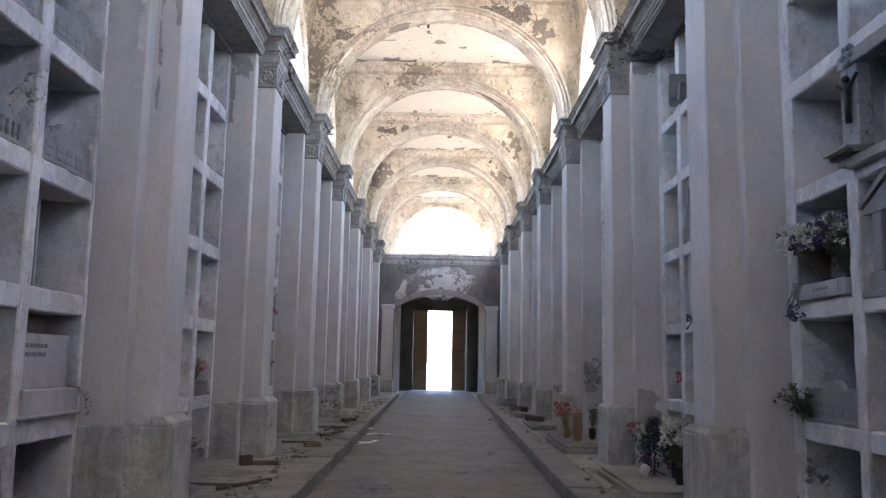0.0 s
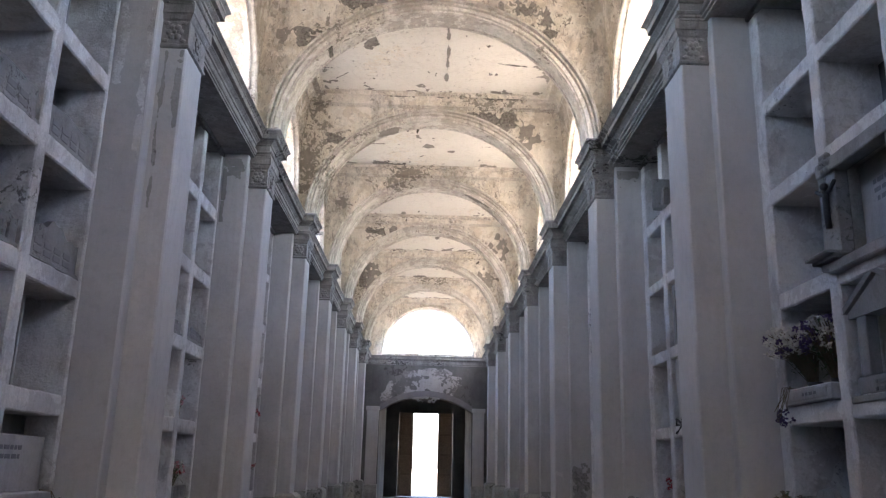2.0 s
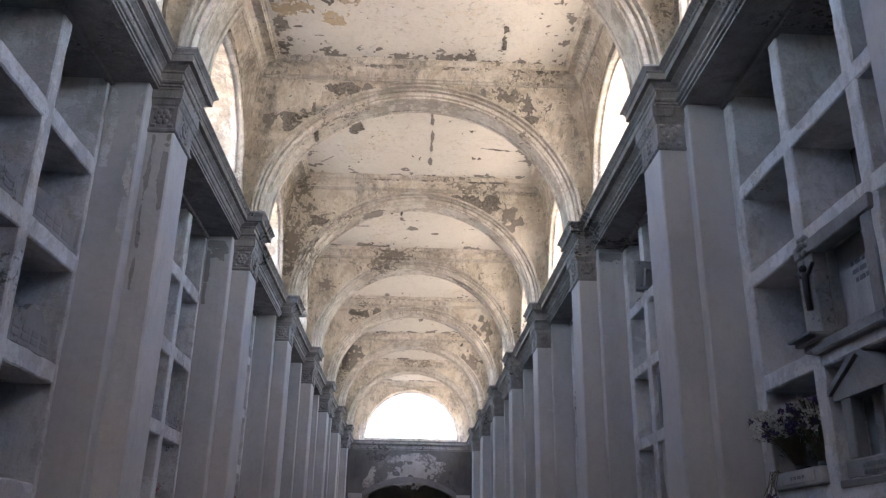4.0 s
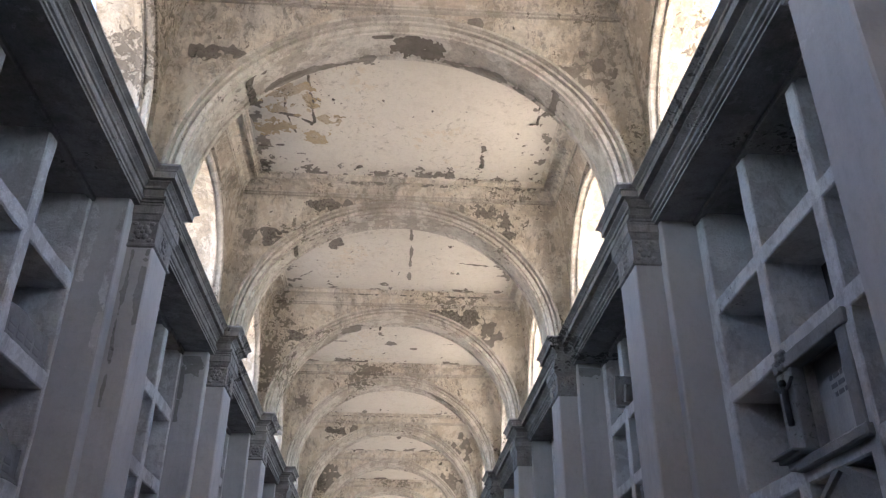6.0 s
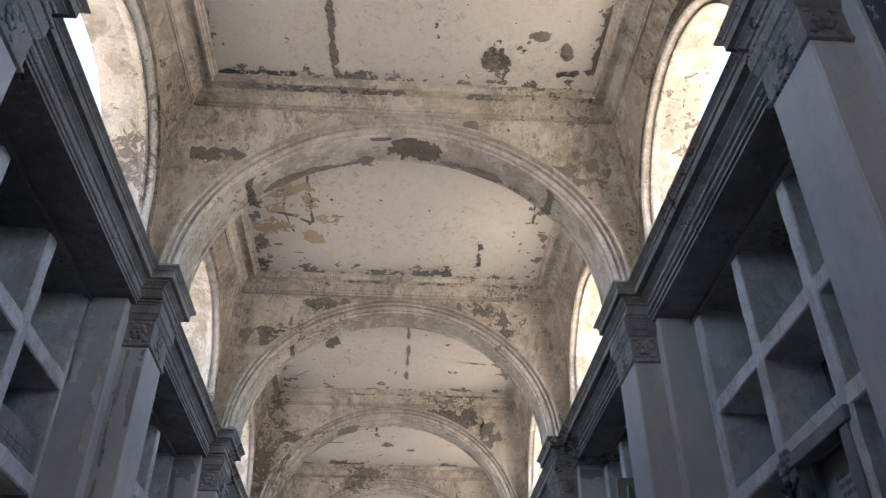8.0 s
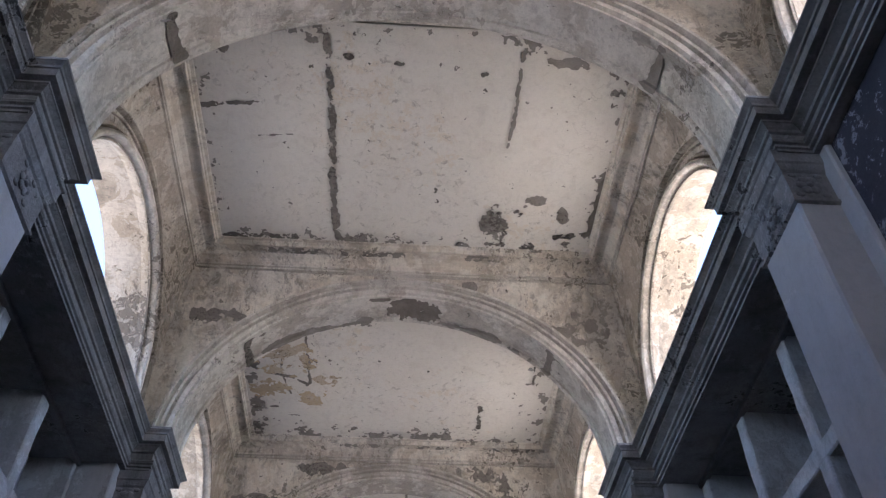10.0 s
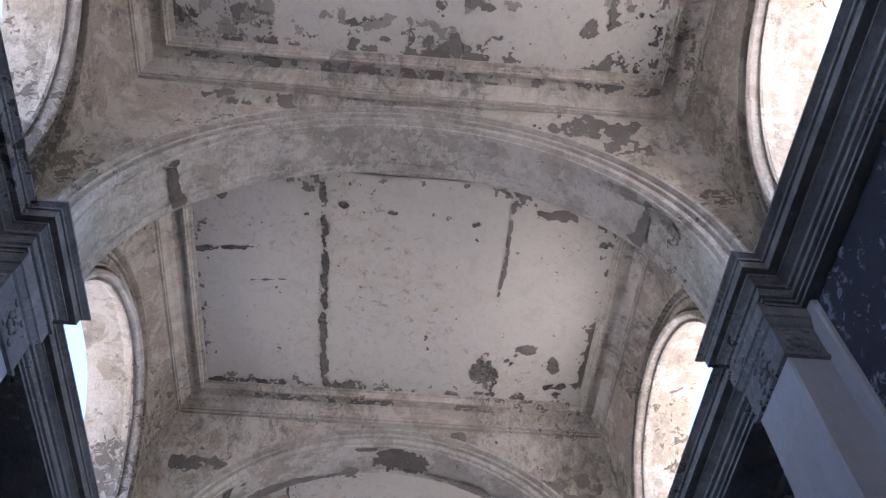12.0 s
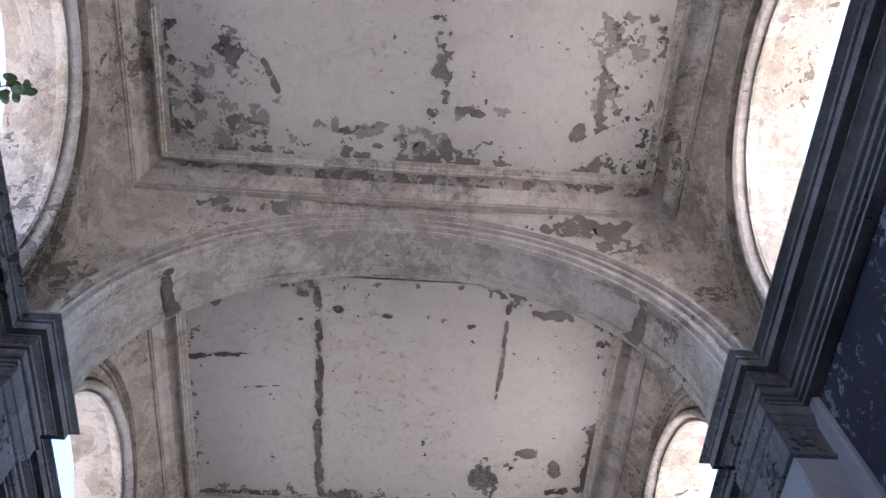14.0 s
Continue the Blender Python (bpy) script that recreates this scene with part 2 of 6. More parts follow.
M_ROOF = plaster("pale_roof_screed", (0.62, 0.57, 0.49), (0.54, 0.50, 0.43), (0.40, 0.36, 0.31), 0.7, 0.6, 0.8)
M_GROUND = plaster("dry_pale_gravel", (0.45, 0.42, 0.36), (0.38, 0.35, 0.30), (0.28, 0.25, 0.21), 0.66, 0.9, 1.0, streak=0.0)
M_BLANK = plaster("dark_grey_wall_paint", (0.072, 0.068, 0.082), (0.045, 0.043, 0.053), (0.32, 0.32, 0.35), 0.552, 0.1, 1.8, streak=0.5)


def simple(name, col, rough=0.6, metal=0.0, vary=0.25, scale=30, relief=0.2):
    m, nt, bsdf, pos = start(name, rough)
    bsdf.inputs["Metallic"].default_value = metal
    n = noise_tex(nt, pos, scale, 5, 0.65)
    info = nt.nodes.new("ShaderNodeObjectInfo").outputs["Random"]
    f = mathn(nt, "ADD", mathn(nt, "MULTIPLY", n, 0.8), mathn(nt, "MULTIPLY", info, 0.25))
    c = mixc(nt, ramp(nt, f, 0.3, 0.8), tuple(min(1, v * (1 + vary)) for v in col), tuple(v * (1 - vary) for v in col))
    nt.links.new(c, bsdf.inputs["Base Color"])
    bump(nt, bsdf, n, relief, 0.01)
    return m


M_WOOD = simple("brown_door_wood", (0.40, 0.29, 0.19), 0.6, vary=0.35, scale=12)
M_LETTER = simple("faded_dark_lettering", (0.19, 0.19, 0.195), 0.8)
# near-black colour that paints the shade inside the open cells
M_BLACK = simple("black_cell_shade", (0.02, 0.02, 0.02), 0.95)
M_WHITEWASH = plaster("newer_whitewash", (0.571, 0.552, 0.527), (0.479, 0.463, 0.444), (0.306, 0.295, 0.278), 0.74, 0.6, 1.2)
M_PATCHW = plaster("pale_flaked_limewash", (0.510, 0.492, 0.472), (0.367, 0.355, 0.342), (0.184, 0.177, 0.167), 0.60, 0.6, 2.0)


# ---- plan ----
BAY = 3.7266           # from pier to pier
Y0 = 6.795             # middle of the pier that stands two bays ahead
# the rearmost bays are unseen, added so that their openings let in more light
FIRST, LAST = -5, 6    # piers behind and ahead of the camera
PIERS = [Y0 + BAY * k for k in range(FIRST, LAST + 1)]
Y_END = Y0 + BAY * 7 - 0.2
Y_BACK = PIERS[0] - 1.6
X_NICHE, X_PIER, X_PED = 2.74, 2.40, 2.065
SIDE_PIL = {-1: 2.172, 1: 2.152}      # aisle face of the pilasters
SIDE_PIER = {-1: 0.40, 1: 0.365}      # half width of the piers along the gallery
SIDE_JAMB = {-1: 0.05, 1: 0.165}      # width of the plaster jambs beside the cells
Z_PAVE, Z_PED, Z_CAP, Z_SOFFIT, Z_CORN = 0.15, 0.85, 4.83, 5.21, 5.568
SIDE_SHELVES = {-1: (0.90, 1.79, 2.675, 3.565, 4.44), 1: (0.948, 1.835, 2.708, 3.562, 4.345)}


def box(bm, x0, x1, y0, y1, z0, z1, bevel=0.0, rough=0.0, step=0.12, seed=0):
    """A block with softened edges; rough: depth of the chips and waves in its faces."""
    x0, x1, y0, y1, z0, z1 = min(x0, x1), max(x0, x1), min(y0, y1), max(y0, y1), min(z0, z1), max(z0, z1)
    m = Matrix.LocRotScale(((x0 + x1) / 2, (y0 + y1) / 2, (z0 + z1) / 2), None, (x1 - x0, y1 - y0, z1 - z0))
    made = bmesh.ops.create_cube(bm, size=1, matrix=m)
    verts = made["verts"]
    if bevel:
        edges = list({e for v in verts for e in v.link_edges})
        out = bmesh.ops.bevel(bm, geom=edges, offset=bevel, segments=1, affect="EDGES", profile=0.5)
        verts = out["verts"]
    if rough:
        faces = {f for v in verts for f in v.link_faces}
        for axis, length in ((0, x1 - x0), (1, y1 - y0), (2, z1 - z0)):
            n = min(48, int(length / step))
            for i in range(1, n):
                p = Vector((x0, y0, z0))
                p[axis] += length * i / n
                nor = Vector((0, 0, 0))
                nor[axis] = 1
                geom = list(faces) + list({e for f in faces for e in f.edges}) + list({v for f in faces for v in f.verts})
                cut = bmesh.ops.bisect_plane(bm, geom=geom, plane_co=p, plane_no=nor)
                faces = {g for g in cut["geom"] if isinstance(g, bmesh.types.BMFace)} | {f for f in faces if f.is_valid}
        for v in {v for f in faces for v in f.verts}:
            q = v.co * 6 + Vector((seed * 3.7, seed, seed * 1.3))
            v.co += noise.noise_vector(q) * rough + noise.noise_vector(q * 3.1) * rough * 0.5
    return bm


def part(name, bm, material, parent=None, label="", smooth=False):
    me = bpy.data.meshes.new(name)
    bmesh.ops.recalc_face_normals(bm, faces=bm.faces)
    bm.to_mesh(me)
    bm.free()
    for mt in (material if isinstance(material, (list, tuple)) else [material]):
        me.materials.append(mt)
    if smooth:
        me.polygons.foreach_set("use_smooth", [True] * len(me.polygons))
    ob = new(name, me)
    if parent:
        ob.parent = parent
    if label:
        ob["label"] = label
    return ob


def structure(name, bm, material, label, smooth=False):
    return tagged(part(name, bm, material, None, "", smooth), label, name.split("_")[0], kind="structure")


def skin(bm, rows, closed=False, mat=0):
    """Quads between rows of points of equal length."""
    vs = [[bm.verts.new(p) for p in r] for r in rows]
    for a, b in zip(vs, vs[1:]):
        n = len(a)
        for i in range(n if closed else n - 1):
            j = (i + 1) % n
            try:
                bm.faces.new((a[i], a[j], b[j], b[i])).material_index = mat
            except ValueError:
                pass
    return vs


# ---- floor, kerbs, pavements, ground outside ----
def floor_sheet(bm, x0, x1, y0, y1, z, nx, ny, amp, seed):
    rows = []
    for i in range(ny + 1):
        y = y0 + (y1 - y0) * i / ny
        rows.append([Vector((x0 + (x1 - x0) * j / nx, y, z + amp * noise.noise(Vector((j * 1.3 + seed, y * 1.7, seed))))) for j in range(nx + 1)])
    skin(bm, rows)


bm = bmesh.new()
floor_sheet(bm, -1.46, 1.46, Y_BACK, Y_END + 9, 0.0, 12, 200, 0.003, 1)
structure("floor", bm, M_FLOOR, "worn grey concrete floor with dust and damp stains", True)
for sx, nm in ((-1, "left"), (1, "right")):
    bm = bmesh.new()
    y = Y_BACK
    i = 0
    rnd = random.Random(5 + sx)
    pave = structure("pavement_" + nm, bmesh.new(), M_KERB, "raised concrete pavement along the tomb wall, dusty and cracked")
    while y < Y_END:
        ln = rnd.uniform(1.1, 1.9)
        y1 = min(Y_END, y + ln)
        b2 = bmesh.new()
        zz = Z_PAVE + rnd.uniform(-0.006, 0.006)
        kx = 1.27 + 0.011 * max(0.0, y - 7.0) + rnd.uniform(-0.012, 0.012)
        box(b2, sx * kx, sx * 1.66, y + 0.006, y1 - 0.004, -0.1, zz, 0.012, 0.008, 0.2, i)
        part("kerb_stone", b2, M_KERB, pave)
        b2 = bmesh.new()
        box(b2, sx * 1.662, sx * 2.95, y + 0.004, y1 - 0.004, -0.1, zz - 0.004, 0.006, 0.006, 0.3, i + 50)
        part("paving_slab", b2, M_PAVE, pave)
        y = y1
        i += 1

bm = bmesh.new()
rows = []
for y in (-600, -60, Y_BACK - 1, Y_END + 7.32, Y_END + 30, 90, 900):
    rows.append([(x, y, -0.03) for x in (-700, -60, -8, 0, 8, 60, 700)])
skin(bm, rows)
structure("ground", bm, M_GROUND, "dry pale gravel ground outside the gallery")


def fbm(u, v, seed, octaves=5, rough=0.58):
    """Fractal noise on arrays, about -0.5 to 0.5."""
    out, amp = np.zeros(np.broadcast(u, v).shape), 0.6
    for o in range(octaves):
        g = np.random.RandomState(seed * 13 + o).rand(64, 64)
        iu, iv = np.floor(u).astype(int), np.floor(v).astype(int)
        fu, fv = u - iu, v - iv
        fu, fv = fu * fu * (3 - 2 * fu), fv * fv * (3 - 2 * fv)
        a, b = g[iu % 64, iv % 64], g[(iu + 1) % 64, iv % 64]
        c, d = g[iu % 64, (iv + 1) % 64], g[(iu + 1) % 64, (iv + 1) % 64]
        out = out + amp * ((a + (b - a) * fu) * (1 - fv) + (c + (d - c) * fu) * fv - 0.5)
        u, v, amp = u * 2.03 + 7.1, v * 2.03 + 3.7, amp * rough
    return out


def losses(bm, area, res, spots, mat, place, seed, base=-0.9, scale=3.2, rim=None):
    """Ragged islands where the coat has fallen off. area: (u0, u1, v0, v1) on a surface that place(u, v) lays out;
    spots: ("spot", u, v, ru, rv, how whole) and ("run", points, half width, how whole); rim: how far flaking creeps in from the area's edges."""
    u0, u1, v0, v1 = area
    nu, nv = max(2, int((u1 - u0) / res)), max(2, int((v1 - v0) / res))
    U, V = np.meshgrid(np.linspace(u0, u1, nu + 1), np.linspace(v0, v1, nv + 1), indexing="ij")
    wu, wv = U + 0.12 * fbm(U * 3, V * 3, seed + 5), V + 0.12 * fbm(U * 3 + 9, V * 3, seed + 6)
    S = np.full(U.shape, base)
    for sp in spots:
        whole = sp[-1]
        if sp[0] == "spot":
            d = np.hypot((wu - sp[1]) / sp[3], (wv - sp[2]) / sp[4])
        else:
            d = np.full(U.shape, 9.0)
            for (ax, ay), (bx, by) in zip(sp[1], sp[1][1:]):
                q = np.clip(((U - ax) * (bx - ax) + (V - ay) * (by - ay)) / max(1e-6, (bx - ax) ** 2 + (by - ay) ** 2), 0, 1)
                # thin cracks keep to their line, broad runs wander
                mu, mv = (wu, wv) if sp[2] > 0.06 else (U + 0.25 * (wu - U), V + 0.25 * (wv - V))
                d = np.minimum(d, np.hypot(mu - ax - q * (bx - ax), mv - ay - q * (by - ay)) / sp[2])
        S = np.maximum(S, np.minimum((1 - d) * (2.6 if whole > 0.9 else 1.5), whole))
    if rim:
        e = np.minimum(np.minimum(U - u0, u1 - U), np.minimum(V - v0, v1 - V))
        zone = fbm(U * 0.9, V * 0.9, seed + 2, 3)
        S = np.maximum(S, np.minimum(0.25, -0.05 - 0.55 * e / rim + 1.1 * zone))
    F = 0.5 * S + 1.25 * fbm(U * scale, V * scale, seed, 6, 0.74)
    edge = (U <= u0 + 1e-6) | (U >= u1 - 1e-6) | (V <= v0 + 1e-6) | (V >= v1 - 1e-6)
    F[edge] = np.minimum(F[edge], -0.02)
    inside = F > 0
    some = inside[:-1, :-1] | inside[1:, :-1] | inside[:-1, 1:] | inside[1:, 1:]
    made = {}

    def vert(key, u, v):
        if key not in made:
            made[key] = bm.verts.new(place(u, v))
        return made[key]

    for i, j in zip(*np.nonzero(some)):
        ring = []
        cs = [(i, j), (i + 1, j), (i + 1, j + 1), (i, j + 1)]
        for a, b in zip(cs, cs[1:] + cs[:1]):
            if inside[a]:
                ring.append(vert(a, U[a], V[a]))
            if inside[a] != inside[b]:
                p, q = min(a, b), max(a, b)
                t = F[p] / (F[p] - F[q])
                ring.append(vert((p, q), U[p] + (U[q] - U[p]) * t, V[p] + (V[q] - V[p]) * t))
        if len(ring) > 2:
            bm.faces.new(ring).material_index = mat


# ---- piers with pilasters, pedestals and capitals ----
def make_pier(sx, y, seed):
    X_PIL, hw = SIDE_PIL[sx], SIDE_PIER[sx]
    top = tagged(new("pier"), "plastered pier with a flat pilaster on a damp-stained pedestal", "pier", "piers of the gallery", "structure")
    bm = bmesh.new()
    box(bm, sx * X_PIER, sx * 3.3, -hw, hw, Z_PAVE - 0.1, Z_SOFFIT + 0.05, 0.012, 0.006, 0.3, seed)
    part("shaft", bm, M_WALL, top)
    bm = bmesh.new()
    box(bm, sx * X_PIL, sx * (X_PIER + 0.05), -0.25, 0.25, Z_PED, Z_CAP, 0.014, 0.006, 0.3, seed + 3)
    part("pilaster", bm, M_WALL, top)
    bm = bmesh.new()
    if sx < 0:
        box(bm, sx * (X_PIER - 0.012), sx * 3.3, -hw - 0.012, hw + 0.012, Z_PAVE - 0.1, Z_PED - 0.03, 0.02, 0.012, 0.12, seed + 5)
    box(bm, sx * X_PED, sx * (X_PIER + 0.04), -0.315, 0.315, Z_PAVE - 0.1, Z_PED - 0.05, 0.016, 0.009, 0.14, seed + 7)
    rows = []
    for inset, z in ((0.0, Z_PED - 0.055), (0.0, Z_PED - 0.03), (0.055, Z_PED + 0.012), (0.06, Z_PED + 0.02)):
        a = X_PED + 0.004 + inset
        rows.append([(sx * a, -0.312 + inset, z), (sx * a, 0.312 - inset, z), (sx * 2.4, 0.312 - inset, z), (sx * 2.4, -0.312 + inset, z)])
    skin(bm, rows, True)
    bm.faces.new([bm.verts.new(p) for p in rows[-1]])
    part("pedestal", bm, M_PED, top, "damp dirty plaster pedestal")
    cap = bmesh.new()
    rows = []
    for out, z in ((0.0, Z_CAP - 0.03), (0.02, Z_CAP - 0.02), (0.022, Z_CAP), (0.008, Z_CAP + 0.01), (0.008, Z_CAP + 0.235), (0.02, Z_CAP + 0.25), (0.035, Z_CAP + 0.29), (0.045, Z_CAP + 0.30), (0.045, Z_SOFFIT + 0.02)):
        a, h = X_PIL - out, 0.252 + out
        rows.append([(sx * a, -h, z), (sx * a, h, z), (sx * 2.5, h, z), (sx * 2.5, -h, z)])
    skin(cap, rows, True)
    c = part("capital", cap, M_CORN, top, "moulded capital with worn flower reliefs")
    for px, py, rz in ((X_PIL - 0.012, 0.0, 90), (X_PIL + 0.115, -0.262, 0)):
        bm = bmesh.new()
        for i in range(6):
            a = math.tau * i / 6
            bmesh.ops.create_icosphere(bm, subdivisions=1, radius=0.038, matrix=pose(0.045 * math.cos(a), 0, 0.045 * math.sin(a)) @ Matrix.Diagonal((1, 0.28, 1, 1)))
        bmesh.ops.create_icosphere(bm, subdivisions=1, radius=0.026, matrix=Matrix.Diagonal((1, 0.9, 1, 1)))
        for s1, s2 in ((-1, -1), (1, -1), (-1, 1), (1, 1)):
            bmesh.ops.create_icosphere(bm, subdivisions=1, radius=0.022, matrix=pose(0.075 * s1, 0, 0.085 * s2) @ Matrix.Diagonal((1.4, 0.28, 1, 1)))
        bmesh.ops.transform(bm, matrix=pose(sx * px, py, Z_CAP + 0.125, 0, 0, rz), verts=bm.verts)
        part("rosette", bm, M_CORN, c, smooth=True)
    top.location.y = y
    return top


PIER_OBS = {}
for sx in (-1, 1):
    first = make_pier(sx, PIERS[0], 3 * sx + 10)
    PIER_OBS[sx, FIRST] = first
    for i, y in enumerate(PIERS[1:]):
        PIER_OBS[sx, FIRST + 1 + i] = copy_thing(first, pose(0, y, 0))


def pier_mark(sx, k, face, spots, material, name, label, seed, base=-1.1, scale=6.0):
    """Ragged marks on a face of a pier that looks along the gallery, laid out by (x, z)."""
    y = -SIDE_PIER[sx] - 0.012 if face == "pier" else -0.263
    xs = [q for sp in spots for q in ([p[0] for p in sp[1]] if sp[0] == "run" else [sp[1] - sp[3], sp[1] + sp[3]])]
    zs = [q for sp in spots for q in ([p[1] for p in sp[1]] if sp[0] == "run" else [sp[2] - sp[4], sp[2] + sp[4]])]
    lo, hi = (X_PIER + 0.012, X_NICHE - 0.03) if face == "pier" else (SIDE_PIL[sx] + 0.014, X_PIER - 0.005)
    bm = bmesh.new()
    losses(bm, (max(lo, min(xs) - 0.1), min(hi, max(xs) + 0.1), min(zs) - 0.1, min(5.15, max(zs) + 0.1)), 0.014, spots, 0, lambda u, v: (sx * u, y, v), seed, base, scale)
    tagged(part(name, bm, material, PIER_OBS[sx, k], label), kind="stuff")


pier_mark(-1, 0, "pilaster", [("run", [(2.33, 4.75), (2.35, 4.1), (2.34, 3.35)], 0.016, 0.8)], M_STAIN, "chipped_paint", "chipped strip of bare mortar", 2)
pier_mark(-1, 0, "pilaster", [("run", [(2.20, 4.75), (2.22, 4.4), (2.20, 4.1)], 0.03, 0.8)], M_STAIN, "chipped_paint", "grey place where the paint fell off", 3)
pier_mark(-1, 0, "pier", [("run", [(2.43, 5.1), (2.44, 4.3), (2.43, 3.7)], 0.03, 0.5), ("run", [(2.68, 5.1), (2.69, 4.4)], 0.05, 0.4)], M_SHELF, "chipped_paint", "chipped pale edge", 1)
pier_mark(1, 2, "pier", [("spot", 2.56, 1.22, 0.16, 0.14, 0.7), ("spot", 2.66, 1.35, 0.07, 0.2, 0.5), ("spot", 2.48, 0.98, 0.1, 0.12, 0.5)], M_STAIN, "damp_patch", "dark damp patch", 4)
pier_mark(1, 3, "pier", [("spot", 2.50, 1.1, 0.10, 0.3, 0.6), ("spot", 2.62, 0.95, 0.10, 0.16, 0.5)], M_STAIN, "damp_patch", "dark damp patch", 5)
pier_mark(1, 1, "pier", [("spot", 2.52, 0.82, 0.10, 0.22, 0.5), ("spot", 2.63, 0.6, 0.10, 0.2, 0.5)], M_STAIN, "damp_patch", "dark damp patch", 6)
pier_mark(-1, 1, "pier", [("spot", 2.6, 5.05, 0.14, 0.12, 0.5), ("run", [(2.69, 5.1), (2.69, 4.3)], 0.03, 0.5)], M_STAIN, "chipped_paint", "bare mortar at the top", 9)
pier_mark(1, 1, "pier", [("spot", 2.55, 5.08, 0.16, 0.08, 0.4)], M_STAIN, "damp_patch", "dark damp patch under the soffit", 10)
for sx, k in ((-1, 2), (1, 3)):
    bm = bmesh.new()
    box(bm, sx * 2.415, sx * 2.73, -SIDE_PIER[sx] - 0.015, -SIDE_PIER[sx] + 0.02, 0.90, 1.98, 0.0, 0.003, 0.2, k)
    part("whitewash_patch", bm, M_WHITEWASH, PIER_OBS[sx, k], "paler whitewashed patch")

# ---- entablature with break-outs over the pilasters ----
PROFILE = [(-0.06, Z_SOFFIT), (0.0, Z_SOFFIT), (0.0, 5.232), (0.014, 5.235), (0.014, 5.255), (0.03, 5.262), (0.036, 5.28), (0.03, 5.292), (0.0, 5.296), (0.0, 5.375), (0.016, 5.38), (0.02, 5.40),
           (0.05, 5.425), (0.058, 5.428), (0.058, 5.442), (0.098, 5.446), (0.098, 5.512), (0.108, 5.515), (0.112, 5.53), (0.135, 5.548), (0.14, 5.55), (0.14, Z_CORN)]
X_OUT, H_OUT = 2.15, 0.306
SIDE_RUN = {-1: (2.345, 1.05), 1: (2.362, 1.52)}   # foot of the run between the piers, and how far its cornice stands out


def entablature(sx, nm):
    bm = bmesh.new()
    foot, out = SIDE_RUN[sx]
    rows = []
    for d, z in PROFILE + [(None, Z_CORN + 0.012)]:
        pts = []
        for j, c in enumerate([Y_BACK - 3] + PIERS + [Y_END + 3]):
            if d is None:
                q = [(2.62, c - H_OUT - 0.14), (2.62, c - H_OUT - 0.14 + 0.001), (2.62, c + H_OUT + 0.14 - 0.001), (2.62, c + H_OUT + 0.14)]
            else:
                q = [(foot - d * out, c - H_OUT - d), (X_OUT - d, c - H_OUT - d), (X_OUT - d, c + H_OUT + d), (foot - d * out, c + H_OUT + d)]
            for i, (x, y) in enumerate(q):
                w = 0.004 * noise.noise(Vector((x * 3, y * 2.1, z * 9)))
                pts.append(Vector((sx * (x + w), min(max(y, Y_BACK), Y_END), z + w)))
            # points along the run to the next pier, so that the line can waver
            for f in (0.25, 0.5, 0.75):
                y = c + BAY * f
                w = 0.006 * noise.noise(Vector((sx * 3, y * 1.3, z * 14)))
                xx = 2.62 if d is None else foot - d * out
                pts.append(Vector((sx * (xx + w), min(max(y, Y_BACK), Y_END), z + w * 0.6)))
        rows.append(pts)
    skin(bm, rows)
    structure("trim_entablature_" + nm, bm, M_CORN, "moulded grey plaster entablature breaking forward over each pilaster")
    bm = bmesh.new()
    box(bm, sx * 2.38, sx * 3.6, Y_BACK, Y_END, Z_SOFFIT + 0.003, Z_SOFFIT + 0.1)
    box(bm, sx * (X_NICHE - 0.035), sx * (X_NICHE + 0.02), Y_BACK, Y_END, Z_SOFFIT - 0.04, Z_SOFFIT + 0.02, 0.006)
    structure("trim_soffit_" + nm, bm, M_CORN, "flat plaster soffit under the entablature")


entablature(-1, "left")
entablature(1, "right")

# ---- upper walls with round-headed openings, arches and vault bays ----
X_UP, X_UPO = 2.42, 2.83
ARCH_A, ARCH_R, ARCH_H, ARCH_W = 2.06, 1.93, 0.18, 0.20
Z_FRAME, X_FRAME, D_FRAME = 7.68, 2.26, 0.39
Z_PANEL, X_PANEL, D_PANEL = 7.84, 2.03, 0.63
OPEN_R, OPEN_Z = 1.21, 5.87


def arc_points(n, r, zc, z0):
    """Half circle on stilts, from one foot over the crown to the other: (along, z)."""
    pts = [(r, z0), (r, (z0 + zc) / 2)]
    pts += [(r * math.cos(math.pi * i / n), zc + r * math.sin(math.pi * i / n)) for i in range(n + 1)]
    return pts + [(-r, (z0 + zc) / 2), (-r, z0)]


def box_ray(u, w, half, top):
    """Where the ray from the arch's centre through (u, w) leaves the box half wide and top high."""
    s = min(half / abs(u) if abs(u) > 1e-6 else 1e9, top / w if w > 1e-6 else 1e9)
    return u * s, w * s


